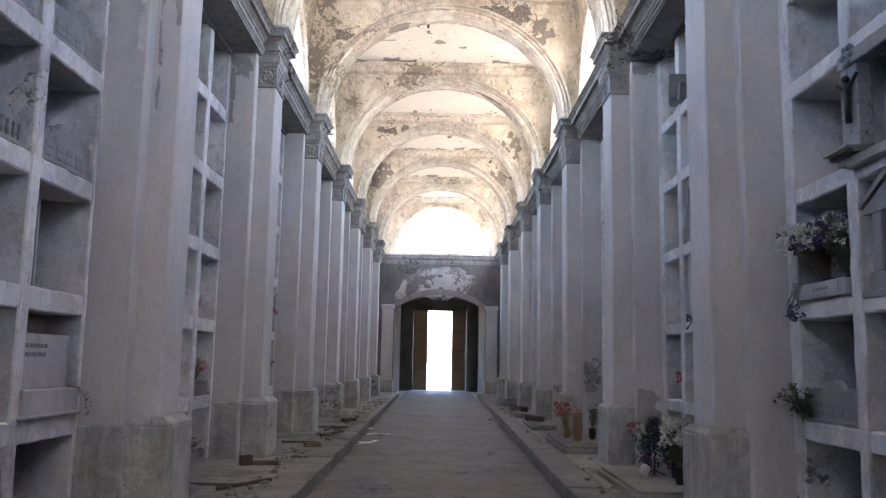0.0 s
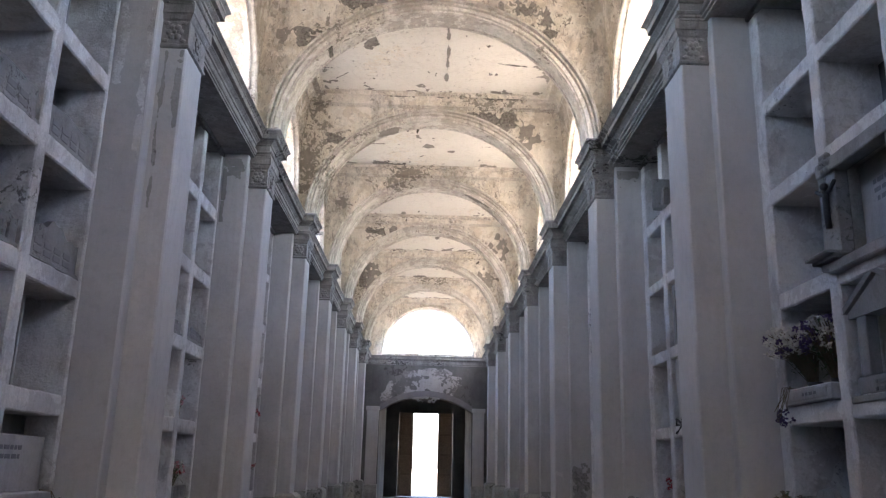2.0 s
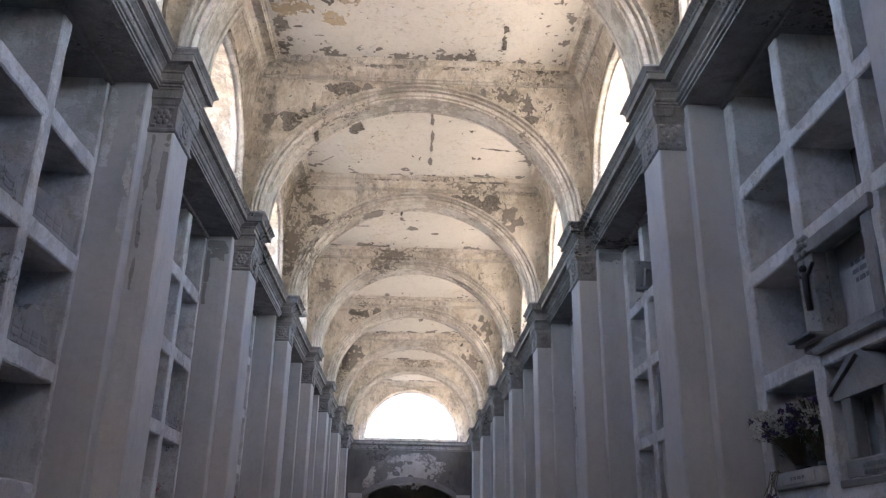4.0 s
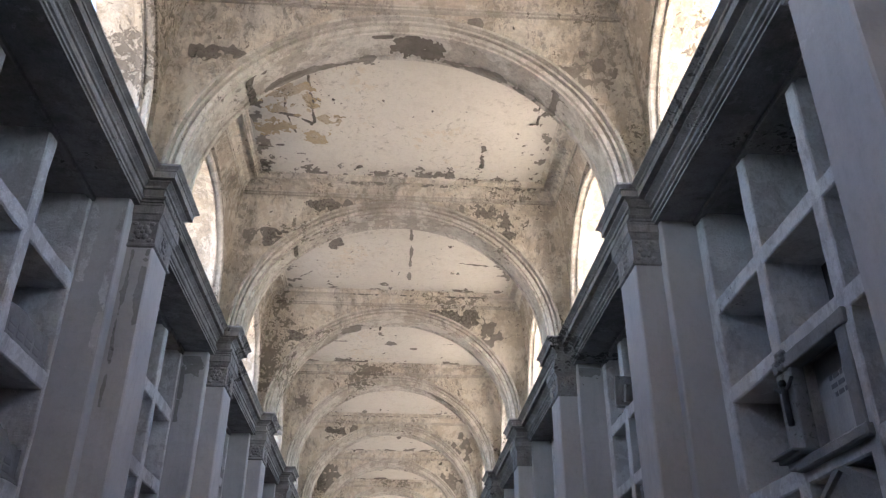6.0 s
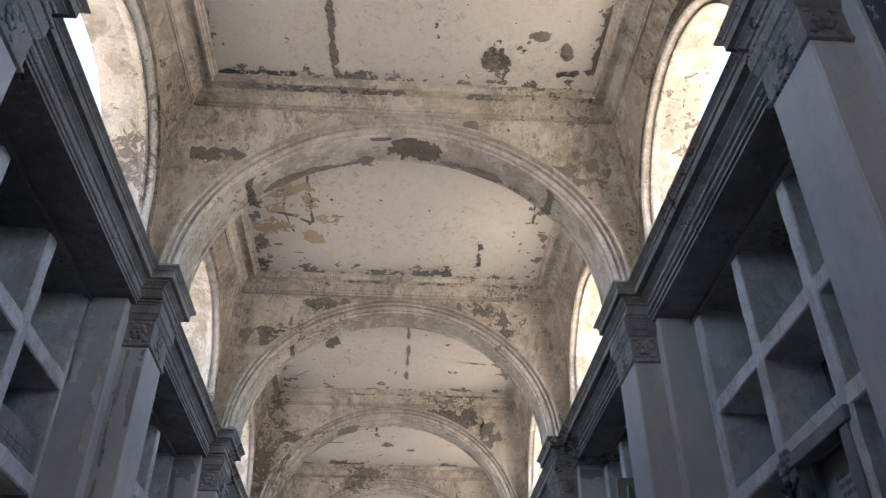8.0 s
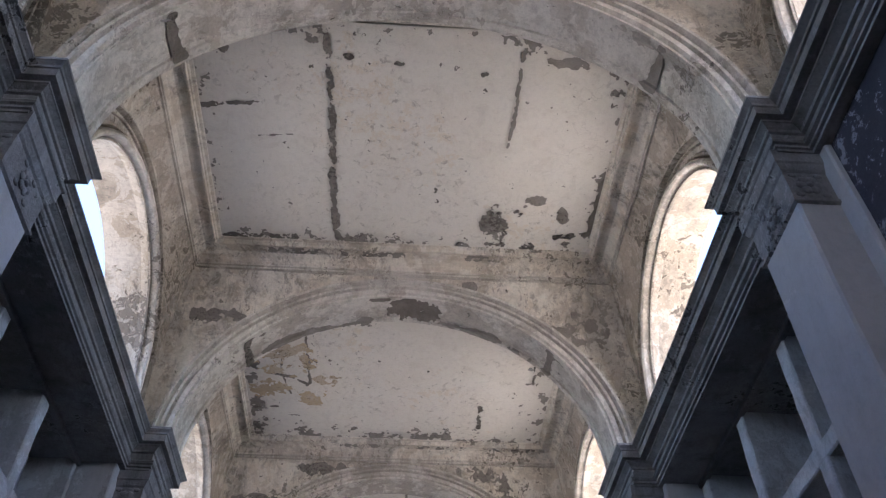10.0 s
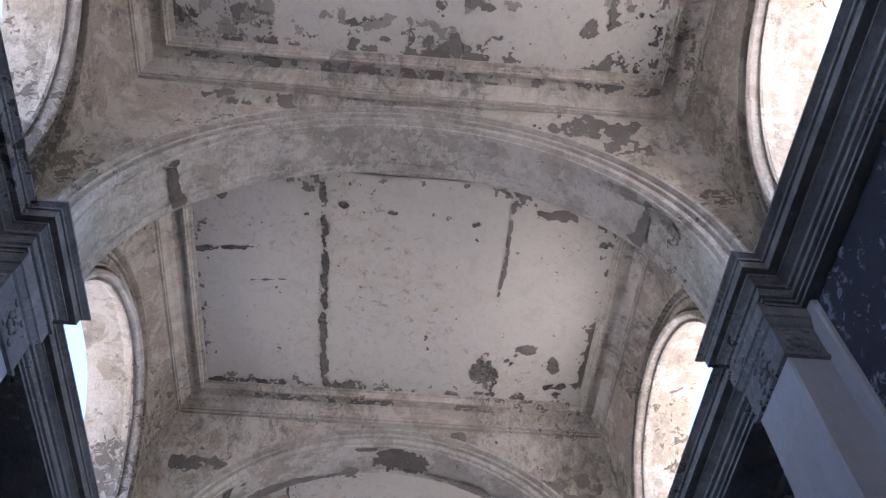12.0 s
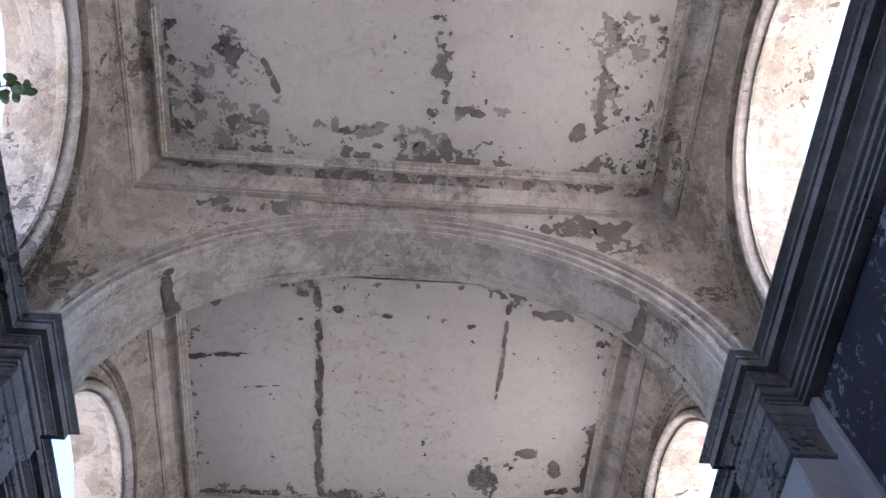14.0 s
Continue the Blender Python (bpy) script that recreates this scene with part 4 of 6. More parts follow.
# ---- end wall with lunette, archway, passage and doors ----
def end_wall():
    bm = bmesh.new()
    hw, zs, rise = 1.80, 3.42, 0.58
    n = 24
    R = (hw * hw + rise * rise) / (2 * rise)
    a0 = math.asin(hw / R)
    arch = [(R * math.sin(-a0 + 2 * a0 * i / n), zs + rise - R + R * math.cos(-a0 + 2 * a0 * i / n)) for i in range(n + 1)]
    edge = [(-hw, -0.1)] + arch + [(hw, -0.1)]
    zt = 5.33
    out = [(-3.6, -0.1)] + [(-3.6 + 7.2 * i / n, zt) for i in range(n + 1)] + [(3.6, -0.1)]
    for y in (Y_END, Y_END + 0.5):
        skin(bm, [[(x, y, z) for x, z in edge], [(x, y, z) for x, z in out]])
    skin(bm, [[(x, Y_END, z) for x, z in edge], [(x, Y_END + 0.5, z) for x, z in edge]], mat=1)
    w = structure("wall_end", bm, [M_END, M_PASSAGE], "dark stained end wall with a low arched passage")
    # raised band over the archway
    bm = bmesh.new()
    o = [(x * 1.0, z + 0.22) for x, z in arch]
    skin(bm, [[(x, Y_END - 0.002, z) for x, z in arch], [(x, Y_END - 0.05, z) for x, z in arch], [(x, Y_END - 0.05, z) for x, z in o], [(x, Y_END - 0.002, z) for x, z in o]])
    part("arch_band", bm, M_SLAB, w)
    for s in (-1, 1):
        bm = bmesh.new()
        box(bm, s * 1.83, s * 2.28, Y_END - 0.10, Y_END + 0.1, 0.6, 3.5, 0.012, 0.006, 0.4)
        box(bm, s * 1.79, s * 2.32, Y_END - 0.14, Y_END + 0.1, 3.42, 3.58, 0.012)
        part("corner_pilaster", bm, M_WALL, w)
        bm = bmesh.new()
        box(bm, s * 1.78, s * 2.33, Y_END - 0.16, Y_END + 0.1, 0.0, 0.66, 0.02, 0.008, 0.2)
        part("corner_pedestal", bm, M_PED, w)
    bm = bmesh.new()
    rows = []
    for d, z in PROFILE[1:] + [(-0.5, Z_CORN + 0.01)]:
        rows.append([(x, Y_END - d - 0.02, z) for x in (-2.6, 2.6)])
    skin(bm, rows)
    structure("trim_end_cornice", bm, M_CORN, "moulded grey cornice across the end wall")
    # flaked limewash patches over the archway
    bm = bmesh.new()
    spots = [("run", [(-1.65, 3.95), (-1.2, 4.6), (-1.0, 4.88), (0.85, 4.93)], 0.14, 0.7), ("spot", 0.35, 4.42, 0.75, 0.55, 0.5), ("spot", -0.6, 4.1, 0.5, 0.22, 0.4)]
    losses(bm, (-1.9, 1.4, 3.75, 5.12), 0.03, spots, 0, lambda u, v: (u, Y_END - 0.006, v), 77, -1.0, 4.0)
    part("limewash_patch", bm, M_PATCHW, w)
    # lunette wall
    bm = bmesh.new()
    lr, lz = 1.80, 5.72
    e = [(lr, Z_CORN - 0.05)] + [(lr * math.cos(math.pi * i / 32), lz + lr * math.sin(math.pi * i / 32)) for i in range(33)] + [(-lr, Z_CORN - 0.05)]
    o = []
    for x, z in e:
        bx, bz = box_ray(x, z - lz, 3.6, 2.5) if z > lz else (math.copysign(3.6, x), z - lz)
        o.append((bx, bz + lz))
    for y in (Y_END, Y_END + 0.5):
        skin(bm, [[(x, y, z) for x, z in e], [(x, y, z) for x, z in o]])
    skin(bm, [[(x, Y_END, z) for x, z in e], [(x, Y_END + 0.5, z) for x, z in e]], mat=1)
    prof = [(0.30, 0.0), (0.29, 0.04), (0.2, 0.05), (0.19, 0.025), (0.1, 0.025), (0.08, 0.07), (0.03, 0.07), (0.0, 0.0)]
    skin(bm, [[((x / lr) * (lr + q), Y_END - dd, lz + (z - lz) * (lr + q) / lr if z > lz else z) for x, z in e] for q, dd in prof])
    box(bm, -1.8, 1.8, Y_END - 0.02, Y_END + 0.5, Z_CORN - 0.1, lz - 0.04)
    structure("wall_lunette", bm, [M_COVE, M_REVEAL], "stained plaster wall round the large half-round end window opening")
    # passage
    y1 = Y_END + 7.0
    bm = bmesh.new()
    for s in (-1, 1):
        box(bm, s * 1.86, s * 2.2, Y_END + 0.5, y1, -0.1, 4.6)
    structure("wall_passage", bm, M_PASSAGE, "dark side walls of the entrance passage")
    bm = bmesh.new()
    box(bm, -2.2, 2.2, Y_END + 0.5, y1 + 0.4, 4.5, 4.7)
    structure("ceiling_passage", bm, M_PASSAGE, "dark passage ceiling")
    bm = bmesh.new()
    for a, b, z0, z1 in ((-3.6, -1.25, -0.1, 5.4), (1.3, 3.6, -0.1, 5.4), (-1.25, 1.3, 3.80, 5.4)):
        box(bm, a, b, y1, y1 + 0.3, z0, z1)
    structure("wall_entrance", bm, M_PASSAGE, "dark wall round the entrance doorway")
    for nm, a, b, ang in (("door_1", -1.24, -0.56, 0), ("door_2", 0.60, 1.29, 0)):
        d = tagged(new(nm), "tall brown wooden door leaf standing ajar", "door", kind="structure")
        bm = bmesh.new()
        box(bm, a, b, y1 - 0.06, y1 - 0.005, 0.02, 3.80, 0.006)
        part("leaf", bm, M_WOOD, d)
        for i in range(4):
            bm = bmesh.new()
            box(bm, a + 0.1, b - 0.1, y1 - 0.075, y1 - 0.058, 0.15 + 0.9 * i, 0.95 + 0.9 * i, 0.012)
            part("panel", bm, M_WOOD, d)
        bm = bmesh.new()
        xx = b - 0.05 if a < 0 else a + 0.05
        box(bm, xx - 0.015, xx + 0.015, y1 - 0.12, y1 - 0.075, 1.05, 1.25, 0.005)
        part("handle", bm, M_LETTER, d, "dark iron handle")


end_wall()


# ---- tomb cells between the piers ----
def tomb_bank(sx, k, spec):
    """Six rows of three cells in the bay that ends at pier k. spec: (row, column) -> kind of back."""
    ya, yb = Y0 + BAY * (k - 1) + SIDE_PIER[sx] - 0.005, Y0 + BAY * k - SIDE_PIER[sx] + 0.005
    side = "left" if sx < 0 else "right"
    bank = tagged(new(f"wall_tombs_{side}_{k - FIRST}"), "wall of burial cells, six rows of three, with worn plaster shelves", "wall", "banks of burial cells", "structure")
    dv = 0.14
    jb = SIDE_JAMB[sx]
    last = (0.83 if sx < 0 else 0.805) if k == 0 else (0.70 if sx < 0 else 0.62)
    cw = (yb - ya - 2 * dv - 2 * jb - last) / 2
    rnd = random.Random(100 * k + 7 * sx)
    levels = [Z_PAVE - 0.02] + list(SIDE_SHELVES[sx]) + [Z_SOFFIT + 0.02]
    # back slab of each cell
    cols = [(ya + jb, ya + jb + cw), (ya + jb + cw + dv, ya + jb + 2 * cw + dv), (yb - jb - last, yb - jb)]
    fine = k < 2
    for u0, u1 in ((ya - 0.02, ya + jb), (yb - jb, yb + 0.02)):
        bm = bmesh.new()
        box(bm, sx * (X_NICHE - 0.008), sx * 3.64, u0, u1, Z_PAVE - 0.05, Z_SOFFIT + 0.02, 0.010, 0.006, 0.12, k * 3 + sx)
        part("jamb", bm, M_SHELF, bank)
    for j, zt in enumerate(SIDE_SHELVES[sx]):
        bm = bmesh.new()
        box(bm, sx * (X_NICHE + rnd.uniform(-0.006, 0.004)), sx * 3.64, ya - 0.02, yb + 0.02, zt - (0.152 if sx < 0 else 0.132) + rnd.uniform(-0.01, 0.01), zt, 0.012, 0.007 if fine else 0.005, 0.06 if fine else 0.14, k * 7 + j + 20 * sx)
        part("shelf", bm, M_SHELF, bank)
    for i in range(2):
        bm = bmesh.new()
        yy = cols[i][1]
        box(bm, sx * (X_NICHE - 0.006), sx * 3.64, yy, yy + dv, Z_PAVE - 0.05, Z_SOFFIT + 0.02, 0.012, 0.007 if fine else 0.005, 0.11, k * 5 + i + 20 * sx)
        part("divider", bm, M_SHELF, bank)
    for r in range(6):
        for c in range(3):
            kind = spec.get((r, c), rnd.choice("sssssmd") if k > 2 else "s")
            z0 = levels[r] - 0.01
            z1 = levels[r + 1] - 0.14 if r < 5 else levels[6]
            y0, y1 = cols[c]
            # open cells end in a black sheet, their deep shade put into its colour
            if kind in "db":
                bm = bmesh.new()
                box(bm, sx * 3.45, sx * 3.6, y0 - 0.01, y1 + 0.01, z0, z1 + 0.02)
                part("hollow_back", bm, M_BLACK, bank, "black sheet standing in for the shade deep in an open burial cell")
            if kind == "d":
                continue
            depth = {"s": rnd.uniform(0.36, 0.46), "k": 0.44, "m": rnd.uniform(0.2, 0.3), "b": 0.42}[kind]
            bm = bmesh.new()
            x = sx * (X_NICHE + depth)
            top = z1 if kind != "b" else z0 + (z1 - z0) * 0.55
            box(bm, x, x + sx * 0.06 if kind == "b" else sx * 3.6, y0 - 0.01, y1 + 0.01, z0, top, 0.0, 0.007 if k < 3 else 0.0, 0.16, k * 31 + r * 5 + c)
            slab = part("slab", bm, {"m": M_MARBLE, "k": M_DARKSLAB}.get(kind, M_SLAB), bank, "broken grave slab over a dark hollow" if kind == "b" else "")
            if k < 4 and kind in "sm" and rnd.random() < 0.6:
                # lines of lettering too worn to read
                bm = bmesh.new()
                zc = z0 + (z1 - z0) * rnd.uniform(0.55, 0.7)
                for ln in range(rnd.randint(2, 3)):
                    w = cw * rnd.uniform(0.16, 0.3)
                    u = (y0 + y1) / 2 - w
                    while u < (y0 + y1) / 2 + w:
                        ww = rnd.uniform(0.04, 0.12)
                        box(bm, x - sx * 0.004, x + sx * 0.02, u, u + ww, zc - 0.025 - 0.075 * ln, zc + 0.012 - 0.075 * ln)
                        u += ww + 0.025
                part("lettering", bm, M_LETTER, slab)
    return cols


CELLS = {}
for k in range(0, 8):
    for sx in (-1, 1):
        spec = {}
        if (sx, k) == (1, 0):
            spec = {(5, 2): "b", (5, 1): "d", (5, 0): "d", (4, 2): "s", (4, 1): "k", (4, 0): "d", (3, 0): "k", (0, 2): "k", (3, 2): "k", (2, 1): "m", (3, 1): "m"}
        if (sx, k) == (-1, 0):
            spec = {(5, 1): "d", (5, 0): "d", (4, 2): "b", (3, 2): "s", (2, 2): "s", (1, 2): "m", (4, 1): "s", (0, 2): "d"}
        if (sx, k) == (-1, 1):
            spec = {(5, 2): "b", (2, 2): "m", (5, 1): "s", (0, 2): "s"}
        if (sx, k) == (1, 1):
            spec = {(5, 1): "d", (2, 1): "m", (3, 1): "s", (0, 2): "d", (0, 1): "d"}
        CELLS[sx, k] = tomb_bank(sx, k, spec)
# plain walls behind the camera
for k in range(FIRST, 0):
    for sx in (-1, 1):
        ya, yb = Y0 + BAY * (k - 1) + 0.36, Y0 + BAY * k - 0.36
        bm = bmesh.new()
        box(bm, sx * (X_NICHE - 0.30), sx * 3.6, max(ya, Y_BACK), yb, -0.05, Z_SOFFIT + 0.02, 0.0, 0.006, 0.4, k + 5)
        structure(f"wall_blank_{'left' if sx < 0 else 'right'}_{k - FIRST}", bm, M_BLANK, "plain dark grey wall with white flaked marks")


# ---- things in and before the tomb cells ----
M_GREEN = simple("dull_green_leaves", (0.06, 0.10, 0.04), 0.6, vary=0.4, scale=60)
M_DRY = simple("dry_brown_stems", (0.16, 0.13, 0.08), 0.8, vary=0.4, scale=60)
M_WHITEF = simple("white_petals", (0.60, 0.58, 0.52), 0.7, vary=0.15, scale=80)
M_PURPLE = simple("purple_petals", (0.10, 0.07, 0.15), 0.7, vary=0.4, scale=80)
M_RED = simple("red_petals", (0.30, 0.04, 0.05), 0.7, vary=0.35, scale=80)
M_PINK = simple("pink_petals", (0.55, 0.25, 0.28), 0.7, vary=0.35, scale=80)
M_BLUEF = simple("blue_tinsel", (0.03, 0.06, 0.14), 0.3, 0.3, 0.4, 90)
M_METAL = simple("dark_bronze", (0.05, 0.047, 0.047), 0.55, 0.3, 0.3, 40)
M_TERRA = simple("dusty_clay_pot", (0.20, 0.13, 0.095), 0.85, vary=0.25)
M_AMBER = simple("orange_brown_glass", (0.21, 0.13, 0.085), 0.35, vary=0.3)
M_BRASS = simple("tarnished_brass", (0.30, 0.24, 0.14), 0.5, 0.6, 0.3, 40)
M_PAPER = simple("white_paper", (0.75, 0.75, 0.74), 0.6, vary=0.12)
M_RUST = simple("rusty_iron", (0.07, 0.052, 0.043), 0.85, 0.3, 0.4, 50)
M_TIMBER = simple("grey_old_timber", (0.11, 0.097, 0.083), 0.85, vary=0.35, scale=25)
M_BRICK = simple("broken_brick", (0.15, 0.11, 0.09), 0.9, vary=0.3)
M_DARKPIC = simple("dark_picture_glass", (0.03, 0.03, 0.04), 0.2, vary=0.4, scale=8)


def tube(bm, pts, r, n=6, taper=1.0):
    pts = [Vector(p) for p in pts]
    rows = []
    for i, p in enumerate(pts):
        d = (pts[min(i + 1, len(pts) - 1)] - pts[max(i - 1, 0)]).normalized()
        u = d.orthogonal().normalized()
        v = d.cross(u)
        rr = r * (1 + (taper - 1) * i / max(1, len(pts) - 1))
        rows.append([p + (u * math.cos(math.tau * j / n) + v * math.sin(math.tau * j / n)) * rr for j in range(n)])
    vs = skin(bm, rows, True)
    bm.faces.new(vs[0])
    bm.faces.new(vs[-1])


def lathe(bm, prof, n=14, at=(0, 0, 0)):
    rows = [[(at[0] + r * math.cos(math.tau * j / n), at[1] + r * math.sin(math.tau * j / n), at[2] + z) for j in range(n)] for r, z in prof]
    vs = skin(bm, rows, True)
    bm.faces.new(vs[0])
    if prof[-1][0] > 0.002:
        bm.faces.new(vs[-1])


def leaf(bm, p, d, ln, w, up=Vector((0, 0, 1))):
    p, d = Vector(p), Vector(d).normalized()
    s = d.cross(up)
    s = s.normalized() if s.length > 1e-4 else Vector((1, 0, 0))
    k = s.cross(d)
    a = bm.verts.new(p)
    l1, r1 = bm.verts.new(p + d * ln * 0.45 + s * w), bm.verts.new(p + d * ln * 0.45 - s * w)
    m1 = bm.verts.new(p + d * ln * 0.5 - k * w * 0.4)
    t = bm.verts.new(p + d * ln - k * ln * 0.15)
    for f in ((a, m1, l1), (a, r1, m1), (l1, m1, t), (m1, r1, t)):
        bm.faces.new(f)


def flower_head(bm, p, r, rnd):
    """A round head of many small petals."""
    p = Vector(p)
    for i in range(11):
        d = Vector((rnd.gauss(0, 1), rnd.gauss(0, 1), rnd.gauss(0.3, 0.8))).normalized()
        leaf(bm, p + d * r * 0.2, d, r * rnd.uniform(0.8, 1.15), r * 0.35, Vector((rnd.gauss(0, 1), rnd.gauss(0, 1), rnd.gauss(0, 1))))


def bouquet(at, height, spread, heads, pot, label, seed, lean=(0, 0), leaves=60, pot_h=0.16, pot_r=0.055, head_r=0.03, name="flower_vase", category="flowers"):
    """A vase with stems, leaves and flower heads. heads: (material, count, name)."""
    rnd = random.Random(seed)
    top = tagged(new(name), label, category)
    if pot:
        bm = bmesh.new()
        lathe(bm, [(pot_r * 0.75, 0), (pot_r * 0.8, 0.01), (pot_r * 1.02, pot_h * 0.5), (pot_r * 0.85, pot_h * 0.82), (pot_r * 1.1, pot_h), (pot_r * 0.98, pot_h), (pot_r * 0.75, pot_h * 0.85), (0.001, pot_h * 0.8)])
        part("vase", bm, pot, top, smooth=True)
    tips = []
    bm = bmesh.new()
    for i in range(sum(c for _, c, _ in heads) + 8):
        a, r = rnd.uniform(0, math.tau), spread * math.sqrt(rnd.random())
        tip = Vector((r * math.cos(a) + lean[0], r * math.sin(a) + lean[1], height * rnd.uniform(0.66, 1.0) - r * 0.35))
        base = Vector((rnd.uniform(-0.3, 0.3) * pot_r, rnd.uniform(-0.3, 0.3) * pot_r, pot_h * 0.7))
        mid = base.lerp(tip, 0.55) + Vector((0, 0, 0.12 * height))
        tube(bm, [base, mid, tip], 0.0028, 4)
        tips.append(tip)
    tagged(part("dry_greenery", bm, M_DRY, top), kind="stuff")
    bm = bmesh.new()
    for i in range(leaves):
        t = rnd.choice(tips)
        p = Vector((0, 0, pot_h)).lerp(t, rnd.uniform(0.25, 0.95)) + Vector((rnd.gauss(0, 0.02), rnd.gauss(0, 0.02), rnd.gauss(0, 0.02)))
        leaf(bm, p, (rnd.gauss(0, 1), rnd.gauss(0, 1), rnd.gauss(0.2, 0.7)), rnd.uniform(0.03, 0.075), rnd.uniform(0.006, 0.014))
    tagged(part("foliage", bm, M_GREEN, top), kind="stuff")
    j = 0
    for mt, c, nm in heads:
        bm = bmesh.new()
        for i in range(c):
            flower_head(bm, tips[j], head_r * rnd.uniform(0.75, 1.25), rnd)
            j += 1
        tagged(part(nm, bm, mt, top), kind="stuff")
    top.matrix_basis = Matrix.Translation(at)
    return top


def trough(sx, y0, y1, z, label, seed, style=0, x=None, h=0.20):
    """A carved stone flower trough at the front of a cell."""
    top = tagged(new("stone_trough"), label, "planter")
    x = X_NICHE + 0.03 if x is None else x
    n = 28
    bm = bmesh.new()
    front, back = [], []
    for i in range(n + 1):
        f = i / n
        u = y0 + 0.015 + (y1 - y0 - 0.03) * f
        hh = h * (1 + (0.28 * max(0, math.cos((f - 0.5) * math.pi * 2.2)) + 0.05 * math.cos(f * 30) if style else 0.04 * math.sin(f * 9 + seed)))
        hh += 0.012 * noise.noise(Vector((f * 9, seed, 0)))
        front.append((u, hh))
    rows = [[(sx * x, u, z + 0.001) for u, hh in front], [(sx * x, u, z + hh) for u, hh in front], [(sx * (x + 0.05), u, z + hh) for u, hh in front], [(sx * (x + 0.05), u, z + 0.001) for u, hh in front]]
    skin(bm, rows)
    part("front_panel", bm, M_CARVED, top)
    bm = bmesh.new()
    box(bm, sx * (x + 0.05), sx * (x + 0.2), y0 + 0.03, y1 - 0.03, z + 0.001, z + h * 0.75, 0.006)
    part("basin", bm, M_CARVED, top)
    bm = bmesh.new()
    box(bm, sx * (x - 0.02), sx * (x + 0.02), y0 + 0.01, y1 - 0.01, z + 0.001, z + 0.03, 0.004, 0.003, 0.1, seed)
    part("base_moulding", bm, M_CARVED, top)
    cnt = 9 if style == 2 else 4
    for i in range(cnt):
        w = (y1 - y0 - 0.2) / cnt
        ya = y0 + 0.1 + i * w
        bm = bmesh.new()
        if style == 2:
            lathe(bm, [(0.012, 0), (0.02, 0.03), (0.01, 0.07), (0.018, 0.1)], 8, (sx * (x - 0.008), ya + w / 2, z + 0.04))
            part("baluster", bm, M_CARVED, top)
        else:
            for r in range(2):
                box(bm, sx * (x - 0.004), sx * (x + 0.01), ya, ya + w * 0.72, z + 0.055 + 0.058 * r, z + 0.10 + 0.058 * r, 0.003)
            part("carved_field", bm, M_SLAB, top)
    return top


def letter_bars(sx, x, y0, y1, z, lines, parent, seed, hgt=0.022):
    rnd = random.Random(seed)
    bm = bmesh.new()
    for i in range(lines):
        m, w = (y0 + y1) / 2, (y1 - y0) / 2 * rnd.uniform(0.6, 1)
        u = m - w
        while u < m + w:
            ww = rnd.uniform(0.03, 0.09)
            box(bm, sx * (x - 0.003), sx * (x + 0.01), u, min(u + ww, m + w), z - i * hgt * 2, z + hgt - i * hgt * 2)
            u += ww + 0.018
    part("lettering", bm, M_LETTER, parent, "unreadable dark lettering")


def cell(sx, k, c, r):
    """The y range and floor height of a cell."""
    y0, y1 = CELLS[sx, k][c]
    return y0, y1, ([Z_PAVE - 0.02] + list(SIDE_SHELVES[sx]))[r]


# right bank beside the camera: dried bouquet, marble sill, trough with a shrub
y0, y1, z = cell(1, 0, 2, 2)
bouquet((2.83, 6.0, z), 0.60, 0.20, [(M_WHITEF, 120, "white_bloom"), (M_PURPLE, 26, "purple_bloom")], M_METAL, "dried bouquet of white and purple flowers in a vase", 3, (-0.12, 0.05), 70, head_r=0.032)
bouquet((2.86, 5.70, z), 0.62, 0.20, [(M_PURPLE, 60, "purple_bloom"), (M_WHITEF, 50, "white_bloom")], M_METAL, "dried bunch of dark purple flowers on the marble sill", 4, (-0.08, -0.02), 260)
sill = tagged(new("marble_sill"), "white marble sill with a small worn name plate", "grave sill")
bm = bmesh.new()
box(bm, 2.70, 2.80, y0 + 0.03, y1 - 0.02, z + 0.001, z + 0.115, 0.008, 0.002, 0.1, 3)
part("slab", bm, M_MARBLE, sill)
bm = bmesh.new()
box(bm, 2.692, 2.702, y0 + 0.10, y1 - 0.10, z + 0.025, z + 0.095, 0.002)
plate = part("name_plate", bm, M_MARBLE, sill)
letter_bars(1, 2.694, y0 + 0.2, y1 - 0.3, z + 0.05, 1, plate, 4)
twig = tagged(new("withered_flowers"), "withered purple flowers hanging over the shelf", "flowers")
bm = bmesh.new()
rnd = random.Random(8)
for i in range(9):
    e = Vector((2.62 - rnd.uniform(0, 0.05), 6.1 + rnd.uniform(-0.12, 0.12), z - rnd.uniform(0.02, 0.13)))
    tube(bm, [(2.69, 6.08 + rnd.uniform(-0.05, 0.05), z + 0.118), (2.65, 6.08 + rnd.uniform(-0.08, 0.08), z + 0.13), e], 0.0025, 4)
tagged(part("dry_greenery", bm, M_DRY, twig), kind="stuff")
bm = bmesh.new()
for i in range(9):
    flower_head(bm, (2.63 + rnd.uniform(-0.02, 0.02), 6.1 + rnd.uniform(-0.12, 0.1), z - rnd.uniform(0.04, 0.14)), 0.028, rnd)
tagged(part("blossoms", bm, M_PURPLE, twig), kind="stuff")

y0, y1, z = cell(1, 0, 2, 1)
trough(1, y0, y1, z, "dark stone flower trough with a rounded top", 5, 1, h=0.24)
bouquet((2.70, 6.18, z), 0.30, 0.15, [(M_DRY, 10, "seed_fluff")], None, "straggly dark green shrub beside the stone trough", 6, (-0.05, 0.04), 300, pot_h=0.03, head_r=0.018, name="potted_shrub", category="plant")

